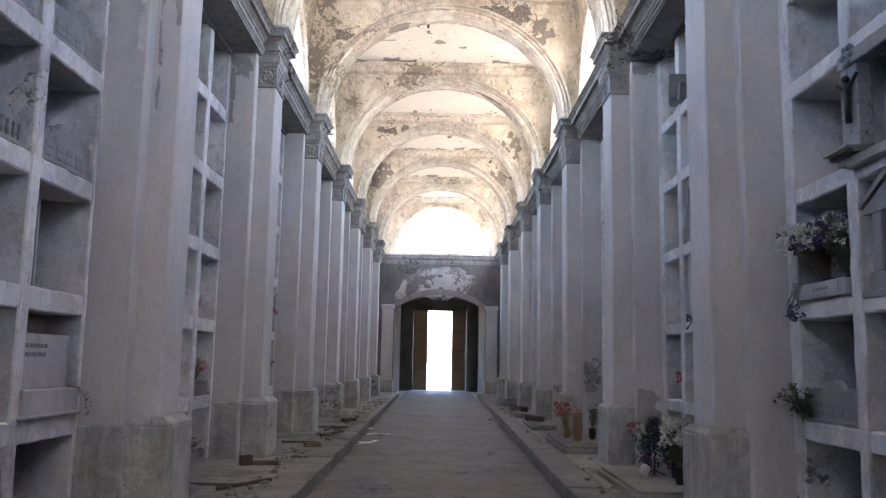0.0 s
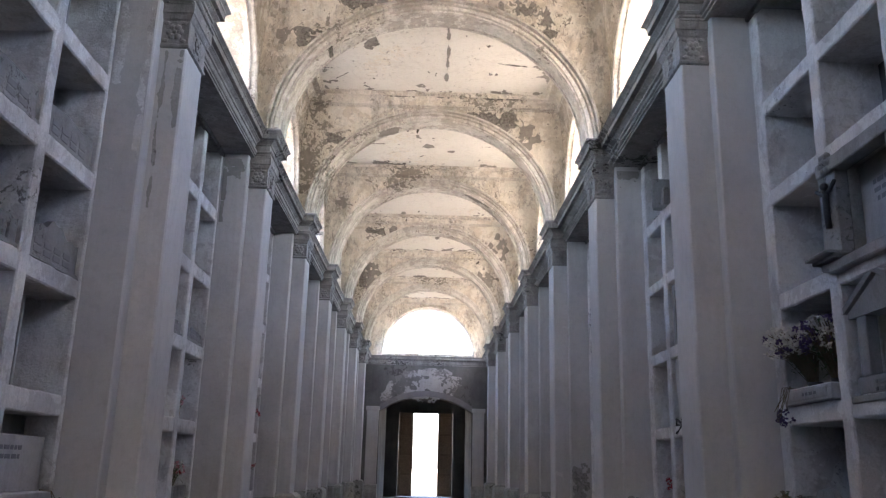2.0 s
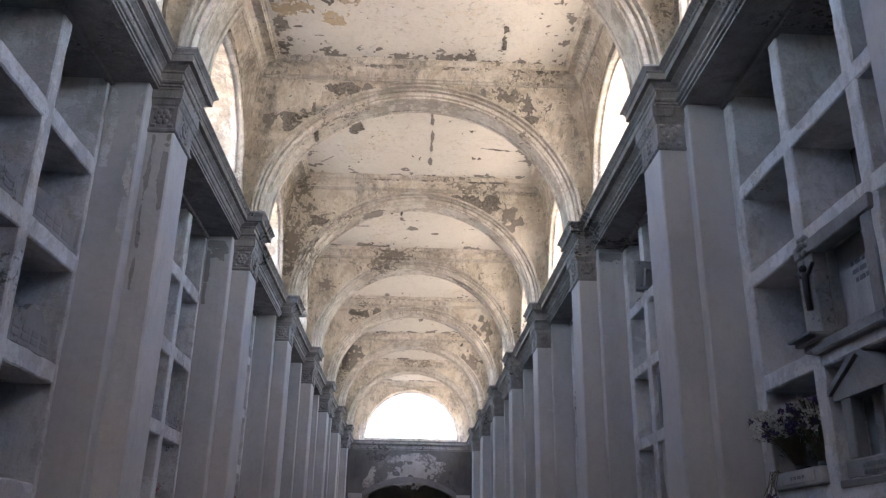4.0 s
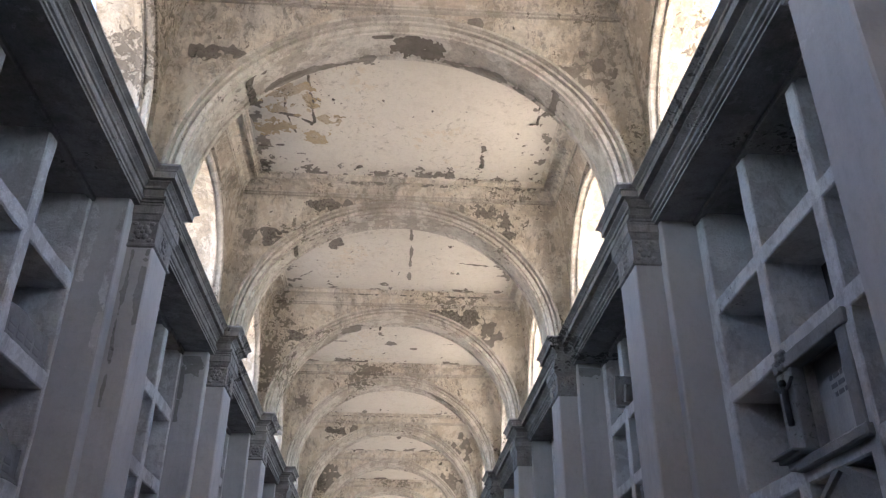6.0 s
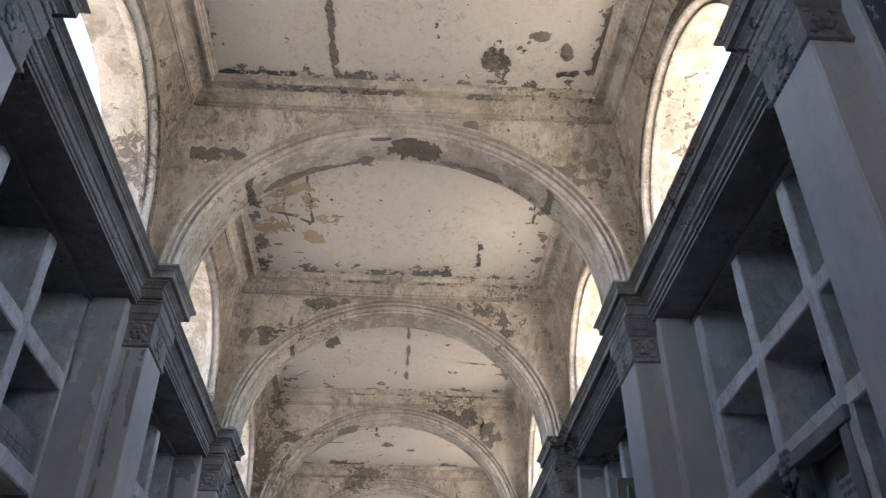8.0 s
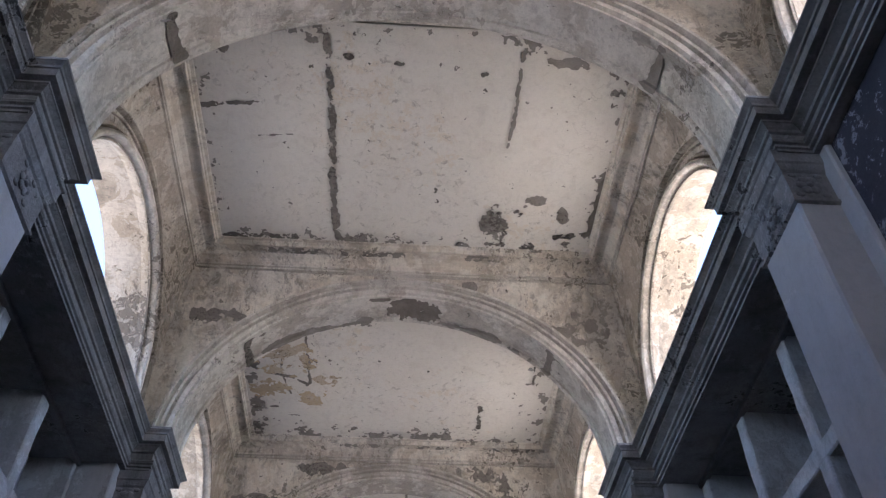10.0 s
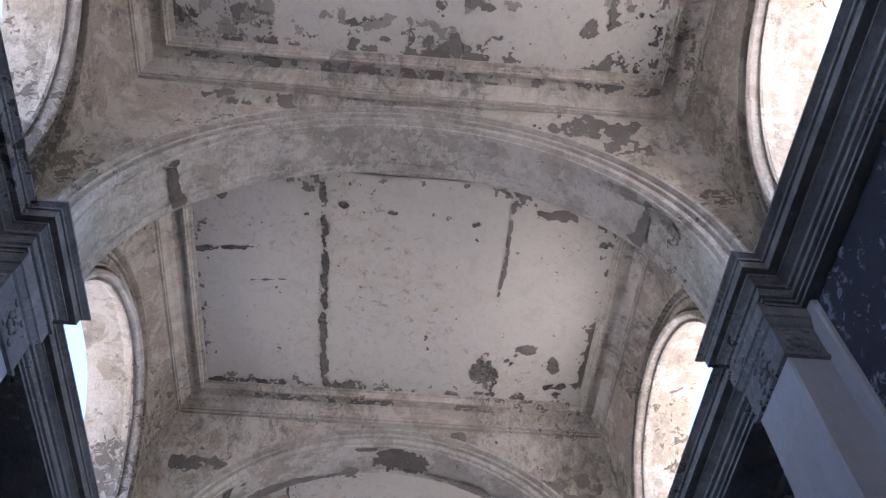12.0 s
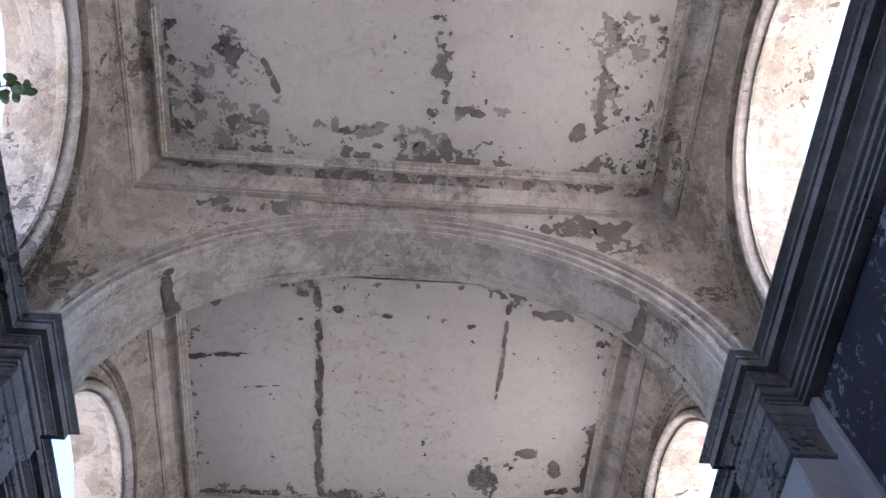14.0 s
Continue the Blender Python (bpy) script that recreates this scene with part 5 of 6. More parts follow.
# marble surround with bracket shelf and crucifix on the divider
y0, y1, z = cell(1, 0, 1, 3)
fr = tagged(new("marble_surround"), "grey marble tomb surround with a bracket shelf and lettering", "tomb surround")
bm = bmesh.new()
box(bm, 2.66, 2.76, y1 - 0.10, y1 + 0.13, z + 0.06, z + 0.66, 0.008, 0.003, 0.1, 1)
part("side_post", bm, M_CARVED, fr)
bm = bmesh.new()
box(bm, 2.66, 2.76, y0 - 0.06, y0 + 0.06, z + 0.02, z + 0.70, 0.008, 0.003, 0.1, 2)
part("side_post", bm, M_CARVED, fr)
bm = bmesh.new()
box(bm, 2.64, 2.76, y0 - 0.1, y1 + 0.12, z + 0.64, z + 0.74, 0.008, 0.004, 0.1, 2)
part("lintel", bm, M_CARVED, fr)
bm = bmesh.new()
box(bm, 2.62, 2.78, y0 - 0.1, y1 + 0.02, z - 0.06, z + 0.02, 0.012, 0.003, 0.1, 2)
part("sill", bm, M_CARVED, fr)
bm = bmesh.new()
for i, (a, h0, h1) in enumerate(((0.10, 0.02, 0.045), (0.15, 0.045, 0.065))):
    box(bm, 2.68 - a, 2.70, y1 - 0.16, y1 + 0.16, z + h0, z + h1, 0.004)
box(bm, 2.62, 2.70, y1 - 0.12, y1 + 0.12, z - 0.03, z + 0.02, 0.01)
part("bracket", bm, M_CARVED, fr)
bm = bmesh.new()
box(bm, 2.86, 2.90, y0 + 0.05, y1 - 0.05, z + 0.02, z + 0.66, 0.004)
tab = part("tablet", bm, M_MARBLE, fr)
letter_bars(1, 2.86, y0 + 0.15, y1 - 0.2, z + 0.5, 3, tab, 6, 0.03)
cr = tagged(new("crucifix"), "small dark bronze crucifix fixed on a tomb divider", "crucifix")
bm = bmesh.new()
yc = y1 - 0.02
z += 0.05
tube(bm, [(2.635, yc, z + 0.20), (2.632, yc + 0.005, z + 0.30), (2.63, yc, z + 0.40), (2.635, yc, z + 0.47)], 0.022, 8, 1.1)
tube(bm, [(2.635, yc - 0.13, z + 0.50), (2.635, yc - 0.05, z + 0.45), (2.635, yc + 0.05, z + 0.45), (2.635, yc + 0.13, z + 0.50)], 0.014, 6)
bmesh.ops.create_icosphere(bm, subdivisions=2, radius=0.028, matrix=pose(2.63, yc + 0.01, z + 0.50))
part("crucifix_body", bm, M_METAL, cr, smooth=True)
bm = bmesh.new()
for i in range(6):
    a = math.tau * i / 6
    bmesh.ops.create_icosphere(bm, subdivisions=1, radius=0.035, matrix=pose(2.65, yc + 0.055 * math.cos(a), z + 0.66 + 0.055 * math.sin(a)))
bmesh.ops.create_icosphere(bm, subdivisions=1, radius=0.045, matrix=pose(2.645, yc, z + 0.66))
part("rosette", bm, M_CARVED, fr, smooth=True)
fr.location.x, cr.location.x = 0.06, 0.06

# aedicule with pediment
y0, y1, z = cell(1, 0, 1, 2)
y0, y1 = y0 + 0.09, y1 - 0.09
ae = tagged(new("tomb_aedicule"), "grey stone tomb front with pediment and small columns", "tomb front")
bm = bmesh.new()
ym = (y0 + y1) / 2
tri = [(y0 - 0.08, z + 0.54), (ym, z + 0.72), (y1 + 0.08, z + 0.54), (y1 + 0.08, z + 0.50), (y0 - 0.08, z + 0.50)]
a = [bm.verts.new((2.66, u, w)) for u, w in tri]
b = [bm.verts.new((2.78, u, w)) for u, w in tri]
bm.faces.new(a)
bm.faces.new(b)
for i in range(5):
    bm.faces.new((a[i], a[(i + 1) % 5], b[(i + 1) % 5], b[i]))
part("pediment", bm, M_CARVED, ae)
for s in (-1, 1):
    bm = bmesh.new()
    rows = []
    for o in (0.0, 0.045):
        rows.append([(2.635, ym + s * (y1 - y0 + 0.2) / 2, z + 0.53 + o), (2.635, ym, z + 0.735 + o), (2.76, ym, z + 0.735 + o), (2.76, ym + s * (y1 - y0 + 0.2) / 2, z + 0.53 + o)])
    vs = skin(bm, rows, True)
    bm.faces.new(vs[0])
    bm.faces.new(vs[1])
    part("raking_cornice", bm, M_CARVED, ae)
for u in (y0 + 0.06, y1 - 0.06):
    bm = bmesh.new()
    box(bm, 2.665, 2.75, u - 0.055, u + 0.055, z + 0.12, z + 0.50, 0.008)
    part("pier", bm, M_CARVED, ae)
for u in (y0 + 0.2, y0 + 0.30, y1 - 0.30, y1 - 0.2):
    bm = bmesh.new()
    lathe(bm, [(0.045, 0), (0.045, 0.02), (0.034, 0.03), (0.036, 0.18), (0.03, 0.34), (0.042, 0.36), (0.042, 0.38)], 14, (2.80, u, z + 0.12))
    part("column", bm, M_CARVED, ae, smooth=True)
bm = bmesh.new()
box(bm, 2.66, 2.86, y0 - 0.04, y1 + 0.04, z + 0.001, z + 0.12, 0.01, 0.003, 0.12, 4)
base = part("base_slab", bm, M_CARVED, ae)
letter_bars(1, 2.655, y0 + 0.15, y1 - 0.15, z + 0.06, 2, base, 9)
bm = bmesh.new()
box(bm, 2.62, 2.8, y0 - 0.07, y1 + 0.07, z - 0.05, z - 0.002, 0.008)
part("ledge", bm, M_CARVED, ae)
bm = bmesh.new()
lathe(bm, [(0.02, 0), (0.035, 0.05), (0.02, 0.12), (0.03, 0.16)], 10, (2.74, y1 - 0.42, z + 0.125))
part("lamp", bm, M_METAL, ae, "small dark bronze grave lamp")
ae.location.x = 0.105

# right bank, next bay
y0, y1, z = cell(1, 1, 1, 3)
pic = tagged(new("framed_picture"), "dark framed picture standing in a tomb cell", "picture")
bm = bmesh.new()
box(bm, 2.80, 2.83, y0 + 0.06, y1 - 0.06, z + 0.001, z + 0.70, 0.004)
part("panel", bm, M_DARKPIC, pic)
for a, b, c, d in ((y0 + 0.06, y0 + 0.13, 0, 0.7), (y1 - 0.13, y1 - 0.06, 0, 0.7), (y0 + 0.13, y1 - 0.13, 0, 0.07), (y0 + 0.13, y1 - 0.13, 0.63, 0.7)):
    bm = bmesh.new()
    box(bm, 2.775, 2.80, a, b, z + c + 0.001, z + d, 0.004)
    part("frame_bar", bm, M_SLAB, pic)
y0, y1, z = cell(1, 1, 1, 2)
ban = tagged(new("cloth_banner"), "faded white cloth with red stripes hanging over a cell", "banner")
bm = bmesh.new()
for j in range(5):
    ya, yb = y0 + 0.03 + (y1 - y0 - 0.06) * j / 5, y0 + 0.03 + (y1 - y0 - 0.06) * (j + 1) / 5
    rows = []
    for i in range(15):
        zz = z + 0.02 + 0.72 * i / 14
        rows.append([(2.80 - 0.012 * math.sin(u * 40 + i * 0.4) - 0.01, u, zz) for u in np.linspace(ya, yb, 5)])
    skin(bm, rows, mat=1 if j in (1, 3) else 0)
part("cloth", bm, [M_MARBLE, simple("faded_red_cloth", (0.20, 0.11, 0.11), 0.85)], ban)
bm = bmesh.new()
for s in (-1, 1):
    tube(bm, [(2.70, (y0 + y1) / 2, z + 0.0), (2.67, (y0 + y1) / 2 + s * 0.1, z + 0.05), (2.68, (y0 + y1) / 2 + s * 0.13, z - 0.01), (2.70, (y0 + y1) / 2, z - 0.01), (2.69, (y0 + y1) / 2 + s * 0.18, z - 0.09)], 0.014, 6)
part("bow", bm, M_METAL, ban, "dark ribbon bow")
y0, y1, z = cell(1, 1, 1, 5)
br = tagged(new("broken_marble"), "broken marble tablets stacked on a cell ledge", "rubble")
for i, (u, t, hh) in enumerate(((y1 - 0.03, 8, 0.34), (y1 + 0.06, -5, 0.27), (y1 - 0.14, 14, 0.2))):
    bm = bmesh.new()
    box(bm, -0.10, 0.10, -0.02, 0.02, 0, hh, 0.004, 0.006, 0.08, i)
    bmesh.ops.transform(bm, matrix=pose(2.70 + 0.03 * i, u, z + 0.003, t, 0, 10 * i), verts=bm.verts)
    part("tablet", bm, M_CARVED, br)
bm = bmesh.new()
for i in range(9):
    bmesh.ops.create_icosphere(bm, subdivisions=1, radius=random.Random(i).uniform(0.03, 0.07), matrix=pose(2.84 + 0.03 * (i % 3), y1 + 0.16 + 0.07 * i, z + 0.04, i * 40, i * 20, 0))
rub = tagged(part("rubble_heap", bm, M_CARVED), "grey plaster rubble heaped in a tomb cell", "rubble", kind="stuff")
y0, y1, z = cell(1, 1, 2, 1)
bouquet((2.86, 9.45, z), 0.36, 0.12, [(M_WHITEF, 8, "white_bloom"), (M_RED, 8, "red_bloom")], M_TERRA, "small vase of white and red flowers in a cell", 21, (-0.05, 0), 40)
bouquet((2.86, 8.75, z), 0.30, 0.14, [(M_DRY, 8, "seed_fluff")], M_TERRA, "low dry plant in a clay pot inside a cell", 22, (-0.05, 0), 120, name="potted_plant", category="plant")

# left bank beside the camera
for (c, r), st, lb in (((2, 3), 1, "carved grey stone trough with a lattice front"), ((2, 4), 0, "broken carved stone panel with a lattice front"), ((1, 3), 2, "stone trough fronted with small balusters"), ((1, 4), 0, "carved stone panel along the cell front")):
    y0, y1, z = cell(-1, 0, c, r)
    trough(-1, y0, y1, z, lb, 30 + r + c, st, h=0.26 if st != 2 else 0.2)
y0, y1, z = cell(-1, 0, 2, 1)
pl = tagged(new("grave_plaque"), "white marble grave plaque with worn lettering", "plaque")
bm = bmesh.new()
box(bm, -2.80, -2.83, y0 + 0.02, y1 - 0.05, z + 0.20, z + 0.58, 0.005)
pp = part("plaque_slab", bm, M_MARBLE, pl)
letter_bars(-1, 2.80, y0 + 0.06, y1 - 0.35, z + 0.48, 2, pp, 12, 0.03)
bx = tagged(new("marble_box"), "white marble flower box along the cell front", "planter")
bm = bmesh.new()
box(bm, -2.705, -2.86, y0 - 0.03, y1 - 0.02, z + 0.001, z + 0.20, 0.01, 0.003, 0.15, 3)
part("box_body", bm, M_MARBLE, bx)
bm = bmesh.new()
box(bm, -2.69, -2.87, y0 - 0.05, y1, z + 0.0, z + 0.03, 0.008)
part("base_ledge", bm, M_MARBLE, bx)
tw = tagged(new("dead_twig"), "dead twig lying over the marble box", "twig")
bm = bmesh.new()
tube(bm, [(-2.72, y1 - 0.2, z + 0.21), (-2.68, y1 - 0.1, z + 0.2), (-2.66, y1 - 0.02, z + 0.12), (-2.66, y1 + 0.03, z + 0.02)], 0.006, 5, 0.4)
tube(bm, [(-2.68, y1 - 0.1, z + 0.2), (-2.65, y1 - 0.12, z + 0.1)], 0.004, 5, 0.4)
part("branch", bm, M_DRY, tw)
bm = bmesh.new()
for i in range(14):
    leaf(bm, (-2.66 + 0.01 * (i % 3), y1 + 0.02 + 0.01 * (i % 4), z + 0.0 + 0.012 * i), (rnd.gauss(0, 1), rnd.gauss(0, 1), -0.3), 0.04, 0.012)
tagged(part("foliage", bm, M_GREEN, tw), kind="stuff")
y0, y1, z = cell(-1, 0, 2, 2)
bd = tagged(new("leaning_board"), "dark weathered board leaning in a tomb cell", "board")
bm = bmesh.new()
box(bm, -2.98, -3.01, y0 + 0.05, y0 + 0.45, z + 0.001, z + 0.66, 0.004, 0.004, 0.1, 2)
part("plank", bm, M_TIMBER, bd)
bm = bmesh.new()
box(bm, -2.955, -2.975, y0 + 0.46, y0 + 0.485, z + 0.001, z + 0.69, 0.003)
part("strip", bm, M_MARBLE, bd, "pale wooden strip")

# left bank, next bay
y0, y1, z = cell(-1, 1, 2, 1)
trough(-1, y0, y1, z, "grey stone flower trough in a tomb cell", 44, 0, h=0.16)
bouquet((-2.84, 9.66, z), 0.46, 0.11, [(M_WHITEF, 8, "white_bloom"), (M_PINK, 8, "pink_bloom"), (M_RED, 4, "red_bloom")], M_BRASS, "vase of faded pink and white flowers behind a trough", 23, (0.04, 0), 60)
y0, y1, z = cell(-1, 1, 2, 2)
bouquet((-2.82, 9.5, z), 0.26, 0.07, [(M_PINK, 7, "pink_bloom")], M_BRASS, "little brass vase with wilted flowers on a shelf", 24, (0.03, 0), 24, pot_h=0.12)
for c, r, st in ((2, 3, 1), (1, 3, 0), (2, 0, 0)):
    y0, y1, z = cell(-1, 1, c, r)
    trough(-1, y0, y1, z, "small grey stone trough on a worn shelf", 50 + c + r, st, h=0.14)
y0, y1, z = cell(-1, 1, 2, 0)
bouquet((-2.85, 9.6, z + 0.11), 0.2, 0.14, [(M_DRY, 10, "seed_fluff")], None, "low dry plants in the bottom trough", 27, (0.02, 0), 110, pot_h=0.02, name="dry_plant", category="plant")

# far bays: vases and troughs in some of the cells
rnd = random.Random(77)
for k in range(2, 8):
    for sx in (-1, 1):
        for c in range(3):
            for r in range(1, 5):
                if rnd.random() < 0.16:
                    y0, y1, z = cell(sx, k, c, r)
                    hd = rnd.choice(([(M_WHITEF, 8, "white_bloom")], [(M_RED, 7, "red_bloom")], [(M_PINK, 8, "pink_bloom")], [(M_PURPLE, 8, "purple_bloom")]))
                    bouquet((sx * (X_NICHE + 0.08), rnd.uniform(y0 + 0.2, y1 - 0.2), z), rnd.uniform(0.28, 0.45), 0.1, hd, rnd.choice((M_BRASS, M_TERRA, M_METAL)), "small vase of " + hd[0][2].split("_")[0] + " flowers standing in a tomb cell", rnd.randint(1, 9999), (-sx * 0.05, 0), 24)
                elif rnd.random() < 0.12:
                    y0, y1, z = cell(sx, k, c, r)
                    trough(sx, y0, y1, z, "plain grey stone trough on a cell ledge", rnd.randint(1, 99), rnd.choice((0, 1)), h=0.15)


# ---- things on the pavements and the floor ----
def low_tomb(x0, x1, y0, y1, label):
    t = tagged(new("floor_tomb"), label, "tomb")
    bm = bmesh.new()
    box(bm, x0, x1, y0, y1, Z_PAVE - 0.012, Z_PAVE + 0.055, 0.008, 0.004, 0.2, int(y0))
    part("plinth", bm, M_KERB, t)
    bm = bmesh.new()
    box(bm, x0 + 0.04, x1, y0 + 0.04, y1 - 0.04, Z_PAVE + 0.054, Z_PAVE + 0.085, 0.006, 0.003, 0.2, int(y0) + 3)
    part("cover_slab", bm, M_KERB, t)
    return Z_PAVE + 0.085


zt = low_tomb(1.70, 2.44, 11.4, 13.2, "low grey floor tomb with flower vases on it")
low_tomb(1.72, 2.44, 15.3, 16.9, "low grey floor tomb on the pavement")
low_tomb(1.74, 2.44, 18.7, 20.4, "low grey floor tomb strewn with debris")
low_tomb(1.74, 2.44, 23.6, 25.2, "low grey floor tomb on the pavement")
low_tomb(1.76, 2.70, 7.5, 9.3, "low grey floor tomb beside the pier")
bouquet((2.05, 12.3, zt), 0.52, 0.05, [(M_PINK, 5, "pink_bloom")], M_AMBER, "tall orange brown vase on the floor tomb", 60, (0, 0), 14, pot_h=0.40, pot_r=0.075, name="tall_vase")
bouquet((1.96, 12.75, zt), 0.56, 0.15, [(M_RED, 26, "red_bloom"), (M_PINK, 8, "pink_bloom")], M_BRASS, "vase of bright red flowers on the floor tomb", 61, (-0.05, 0.05), 60)
bouquet((2.32, 12.6, zt), 0.58, 0.13, [(M_WHITEF, 6, "white_bloom")], M_METAL, "leafy green plant in a dark vase", 62, (0.02, 0), 260, name="potted_plant", category="plant")
bouquet((2.4, 12.05, zt), 0.56, 0.12, [(M_WHITEF, 3, "white_bloom")], M_METAL, "tall green plant with a few white flowers", 63, (0, 0), 280, name="potted_plant", category="plant")
bouquet((2.3, 11.75, zt), 0.34, 0.05, [(M_WHITEF, 4, "white_bloom")], M_METAL, "narrow dark vase with small white flowers", 64, (0, 0), 24, pot_h=0.2)
zt = Z_PAVE + 0.085
bouquet((2.30, 7.98, zt), 0.62, 0.14, [(M_WHITEF, 60, "white_bloom")], M_METAL, "tall white chrysanthemums in a vase on the floor tomb", 65, (-0.03, 0), 300, head_r=0.042)
bouquet((2.38, 8.4, zt), 0.60, 0.13, [(M_WHITEF, 40, "white_bloom")], M_METAL, "bunch of white chrysanthemums beside the little tree", 66, (0, 0), 200, head_r=0.04)
bouquet((2.28, 9.15, zt), 0.5, 0.14, [(M_RED, 9, "red_bloom")], M_TERRA, "thin plant with red leaves in a clay pot", 67, (-0.08, 0.1), 90)
bouquet((2.52, 9.1, zt), 0.56, 0.12, [(M_RED, 10, "red_bloom")], M_TERRA, "red and green plant in a clay pot", 68, (0, 0), 150)

tree = tagged(new("tinsel_tree"), "small artificial tree with blue and purple tinsel", "tinsel tree")
rnd = random.Random(12)
bm = bmesh.new()
tube(bm, [(0, 0, 0.0), (0, 0, 0.58)], 0.008, 6, 0.4)
for i in range(3):
    a = math.tau * i / 3
    tube(bm, [(0, 0, 0.05), (0.11 * math.cos(a), 0.11 * math.sin(a), 0.004)], 0.006, 5)
part("stand", bm, M_METAL, tree)
for mt, nm, n, lo in ((M_BLUEF, "blue_tinsel", 420, 0.3), (M_PURPLE, "purple_tinsel", 380, 0.0), (M_GREEN, "green_needles", 400, 0.0), (M_WHITEF, "white_tinsel", 34, 0.0)):
    bm = bmesh.new()
    for i in range(n):
        h = lo + (1 - lo) * rnd.random()
        rr = 0.2 * (1 - h) + 0.02
        a = rnd.uniform(0, math.tau)
        q = rnd.uniform(0.3, 1)
        leaf(bm, (rr * q * math.cos(a), rr * q * math.sin(a), 0.12 + 0.46 * h), (math.cos(a) + rnd.gauss(0, 0.4), math.sin(a) + rnd.gauss(0, 0.4), rnd.gauss(-0.2, 0.5)), rnd.uniform(0.04, 0.07), 0.011)
    tagged(part(nm, bm, mt, tree), kind="stuff")
tree.matrix_basis = Matrix.Translation((2.22, 8.62, zt))
st = tagged(new("white_lantern"), "tilted white plastic grave lantern on the slab", "lantern")
bm = bmesh.new()
lathe(bm, [(0.055, 0), (0.06, 0.01), (0.06, 0.13), (0.045, 0.15)], 12)
part("lantern_body", bm, M_MARBLE, st, smooth=True)
bm = bmesh.new()
lathe(bm, [(0.062, 0.148), (0.05, 0.18), (0.015, 0.2)], 12)
part("cap", bm, M_METAL, st, smooth=True)
st.matrix_basis = pose(2.02, 8.35, zt + 0.025, 0, 32, 20) @ Matrix.Diagonal((0.8, 0.8, 0.8, 1))

# left pavement: planks, rods, bricks, cable
def plank(x, y, ln, w, h, rz, mt, nm, label, ry=0.0):
    t = tagged(new(nm), label, nm.replace("_", " "))
    bm = bmesh.new()
    box(bm, -ln / 2, ln / 2, -w / 2, w / 2, 0, h, 0.004, 0.004, 0.1, int(x * 10 + y))
    part("body", bm, mt, t)
    t.matrix_basis = pose(x, y, Z_PAVE + 0.002, 0, ry, rz)
    return t


plank(-1.80, 8.0, 0.75, 0.035, 0.03, 62, M_RUST, "iron_bar", "rusty iron bar lying on the pavement")
plank(-2.15, 7.95, 0.8, 0.03, 0.025, 2, M_TIMBER, "timber_lath", "dark timber lath lying across the pavement")
plank(-2.28, 7.45, 0.34, 0.16, 0.07, 4, M_KERB, "concrete_block", "small grey concrete block on the pavement")
plank(-1.95, 9.55, 0.34, 0.07, 0.05, 10, M_TIMBER, "broken_timber", "broken piece of dark timber")
plank(-2.14, 9.5, 0.13, 0.10, 0.11, 30, M_RUST, "iron_tin", "rusty tin on the pavement", 0)
plank(-1.72, 11.6, 0.22, 0.1, 0.06, 25, M_BRICK, "brick_piece", "broken brick lying on the pavement")
plank(-1.98, 12.1, 0.5, 0.04, 0.03, 5, M_TIMBER, "timber_lath", "dark timber lath beside the pedestal")
plank(-1.7, 13.6, 0.9, 0.045, 0.035, 74, M_RUST, "iron_bar", "rusty iron bar along the kerb")
plank(-1.95, 14.9, 0.75, 0.3, 0.05, 3, M_KERB, "stone_slab", "loose stone slab lying on the pavement")
plank(-1.9, 16.9, 0.16, 0.14, 0.2, 10, M_MARBLE, "stone_stump", "white stone stump on the pavement")
plank(-1.75, 16.6, 0.3, 0.1, 0.06, 40, M_TIMBER, "broken_timber", "broken timber pieces on the pavement")
for i, (x, y) in enumerate(((1.86, 16.2), (1.98, 16.5), (2.0, 19.3), (1.85, 19.8), (2.1, 24.0))):
    plank(x, y, 0.34, 0.16, 0.10, 20 + 30 * i, (M_TIMBER, M_KERB, M_RUST)[i % 3], "debris_piece", "piece of broken debris on a floor tomb", 6 + 0 * i).location.z += 0.09
cb = tagged(new("cable"), "black cable lying along the pavement", "cable")
bm = bmesh.new()
tube(bm, [(-1.62 - 0.1 * math.sin(i * 0.9) - 0.012 * i, 12.6 + 0.25 * i, Z_PAVE + 0.013) for i in range(18)], 0.010, 6)
part("cable_run", bm, M_METAL, cb)
bm = bmesh.new()
rnd = random.Random(31)
for i in range(420):
    sx = rnd.choice((-1, -1, -1, 1))
    r = abs(rnd.gauss(0, 0.014)) + 0.006
    px = sx * rnd.uniform(1.55, 2.0) if rnd.random() < 0.93 else rnd.uniform(-1.35, 1.35)
    zz = Z_PAVE if abs(px) > 1.46 else 0.004
    bmesh.ops.create_icosphere(bm, subdivisions=1, radius=r, matrix=pose(px, rnd.uniform(6.5, 27), zz + r * 0.3, rnd.uniform(0, 90), 0, rnd.uniform(0, 360)) @ Matrix.Diagonal((rnd.uniform(0.8, 2), 1, 0.6, 1)))
tagged(part("plaster_crumbs", bm, M_KERB), "crumbs of fallen plaster scattered over the floor", "debris", kind="stuff")
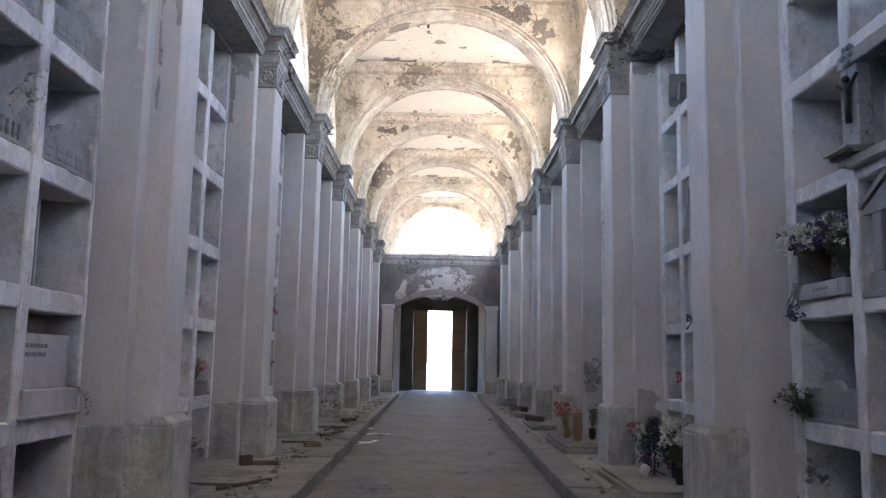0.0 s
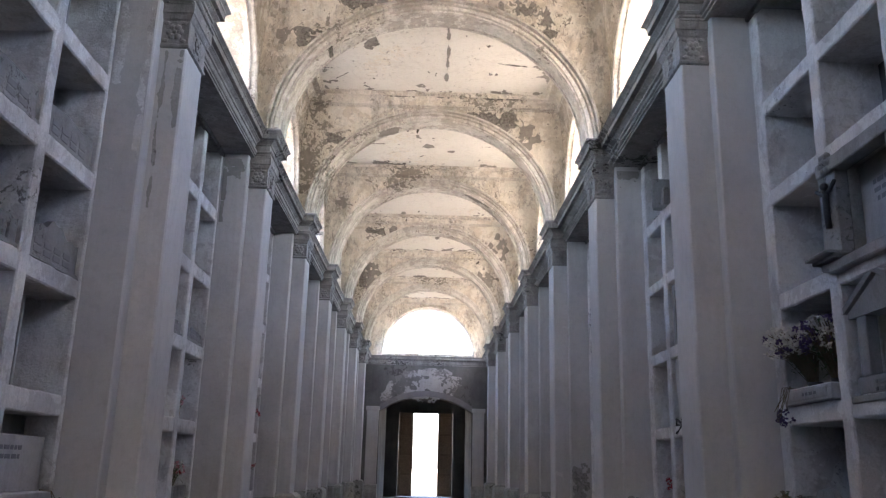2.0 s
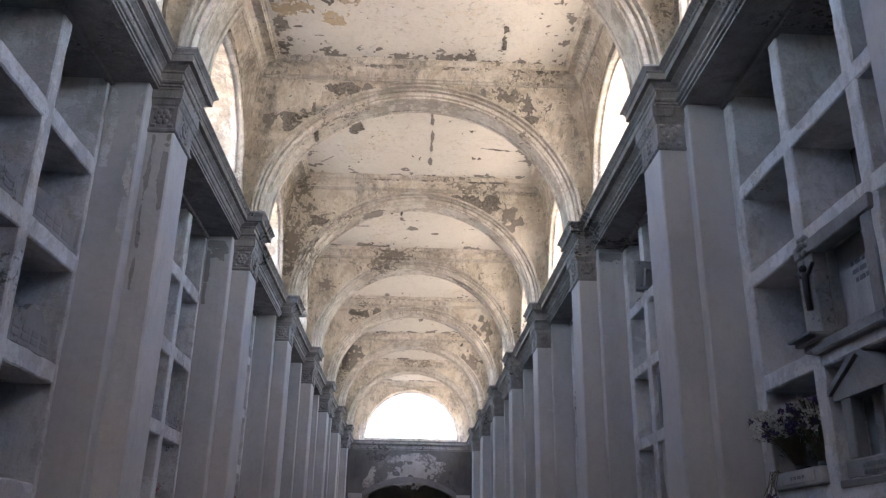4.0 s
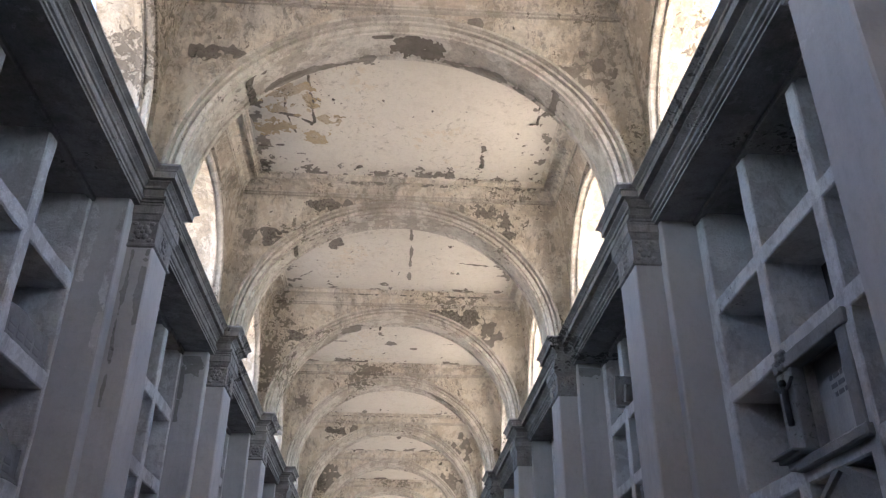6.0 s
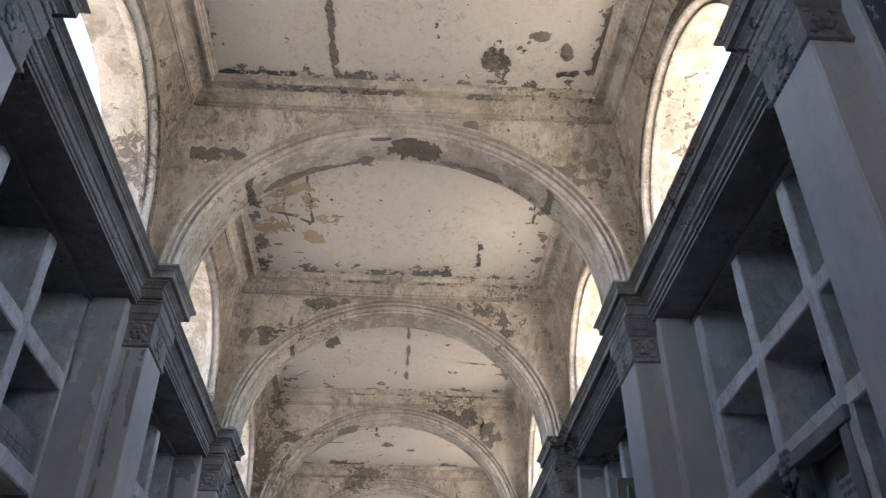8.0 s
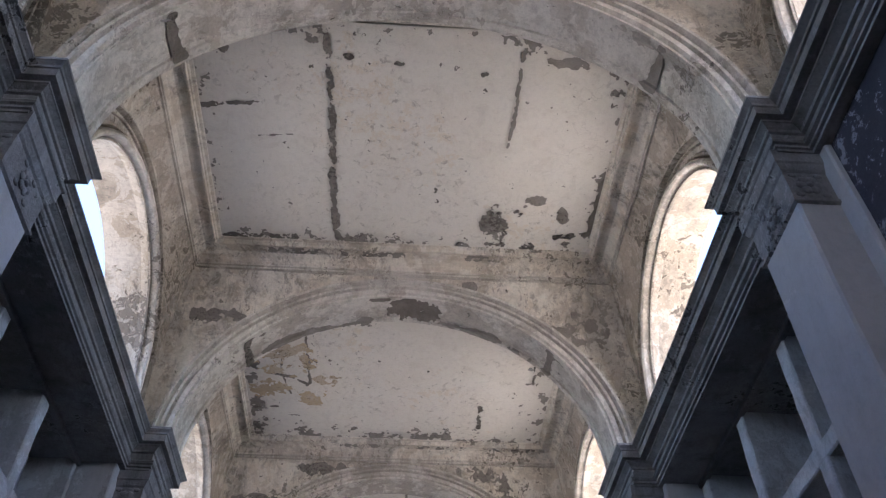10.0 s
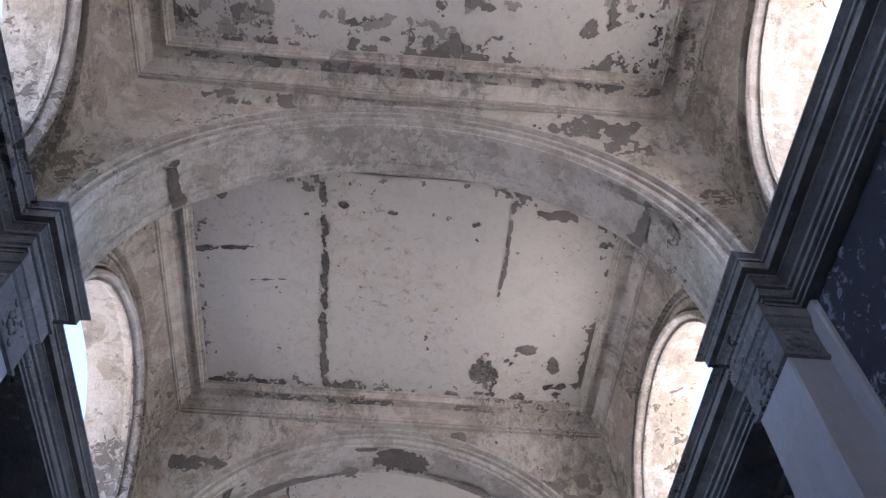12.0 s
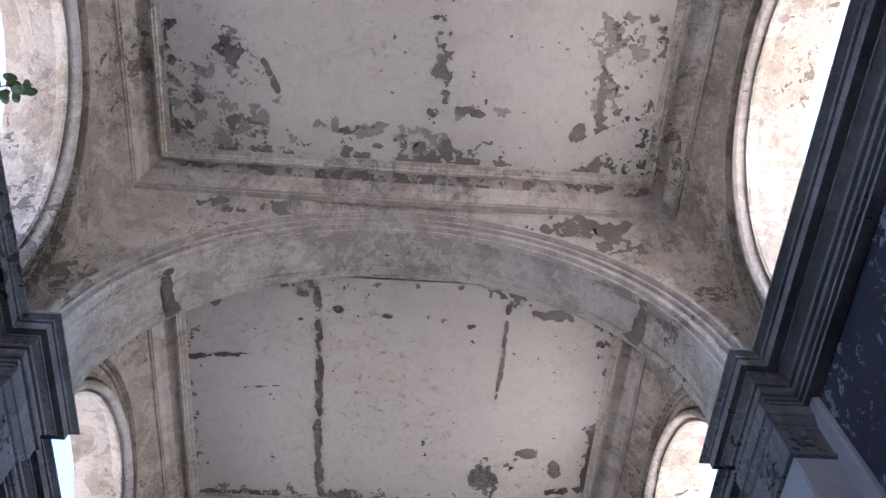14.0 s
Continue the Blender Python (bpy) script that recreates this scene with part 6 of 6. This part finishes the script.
for i, (x, y, s) in enumerate(((-1.13, 15.4, 0.3), (-1.16, 13.8, 0.24), (-1.05, 14.1, 0.16), (-1.35, 16.6, 0.2), (-0.95, 15.5, 0.14), (-1.9, 22.4, 0.3), (-1.25, 13.5, 0.1))):
    p = tagged(new("paper_scrap"), "crumpled white paper scrap on the floor", "litter")
    bm = bmesh.new()
    g = [[(s * (a / 5 - 0.5), s * 0.6 * (b / 4 - 0.5), 0.012 + 0.05 * s * abs(noise.noise(Vector((a * 0.9, b * 0.9, i * 3)))) * 3) for a in range(6)] for b in range(5)]
    skin(bm, g)
    skin(bm, [[(q[0], q[1], q[2] - 0.004) for q in r] for r in g])
    part("sheet", bm, M_PAPER, p)
    p.matrix_basis = pose(x, y, Z_PAVE if abs(x) > 1.5 else 0.0, 0, 0, i * 37)

# plant rooted in an opening, white scrap on the cornice
pt = tagged(new("wild_plant"), "small wild plant with green leaves growing in the opening", "plant")
bm = bmesh.new()
pts = [Vector((-2.78, 1.45, 5.56)), Vector((-2.68, 1.48, 6.0)), Vector((-2.50, 1.5, 6.35)), Vector((-2.40, 1.52, 6.48))]
tube(bm, pts, 0.006, 5, 0.5)
part("stem", bm, M_GREEN, pt)
rp = random.Random(4)
for i in range(11):
    bm = bmesh.new()
    a = rp.uniform(0, math.tau)
    p = pts[3].lerp(pts[2], rp.random() * 1.2) + Vector((rp.uniform(-0.05, 0.05), rp.uniform(-0.05, 0.05), 0))
    d = Vector((math.cos(a), math.sin(a), rp.uniform(-0.4, 0.2)))
    n = 10
    sd = d.cross(Vector((0, 0, 1))).normalized()
    ring = [bm.verts.new(p + d.normalized() * 0.085 * (0.5 - 0.5 * math.cos(math.pi * min(j, n - j) / (n / 2))) + sd * 0.028 * math.sin(math.tau * j / n) + Vector((0, 0, -0.008 * abs(math.sin(math.tau * j / n))))) for j in range(n)]
    bm.faces.new(ring)
    part("leaf", bm, M_GREEN, pt)
sc = tagged(new("white_lamp"), "small white lamp fitting perched on the cornice", "lamp")
bm = bmesh.new()
lathe(bm, [(0.03, 0), (0.05, 0.02), (0.055, 0.05), (0.02, 0.07)], 12)
part("shade", bm, M_PAPER, sc, smooth=True)
bm = bmesh.new()
tube(bm, [(0, 0, 0.0), (-0.12, 0.02, -0.0)], 0.012, 6)
part("arm", bm, M_METAL, sc)
sc.matrix_basis = pose(-2.09, 15.2, Z_CORN + 0.012, 0, 0, 0)
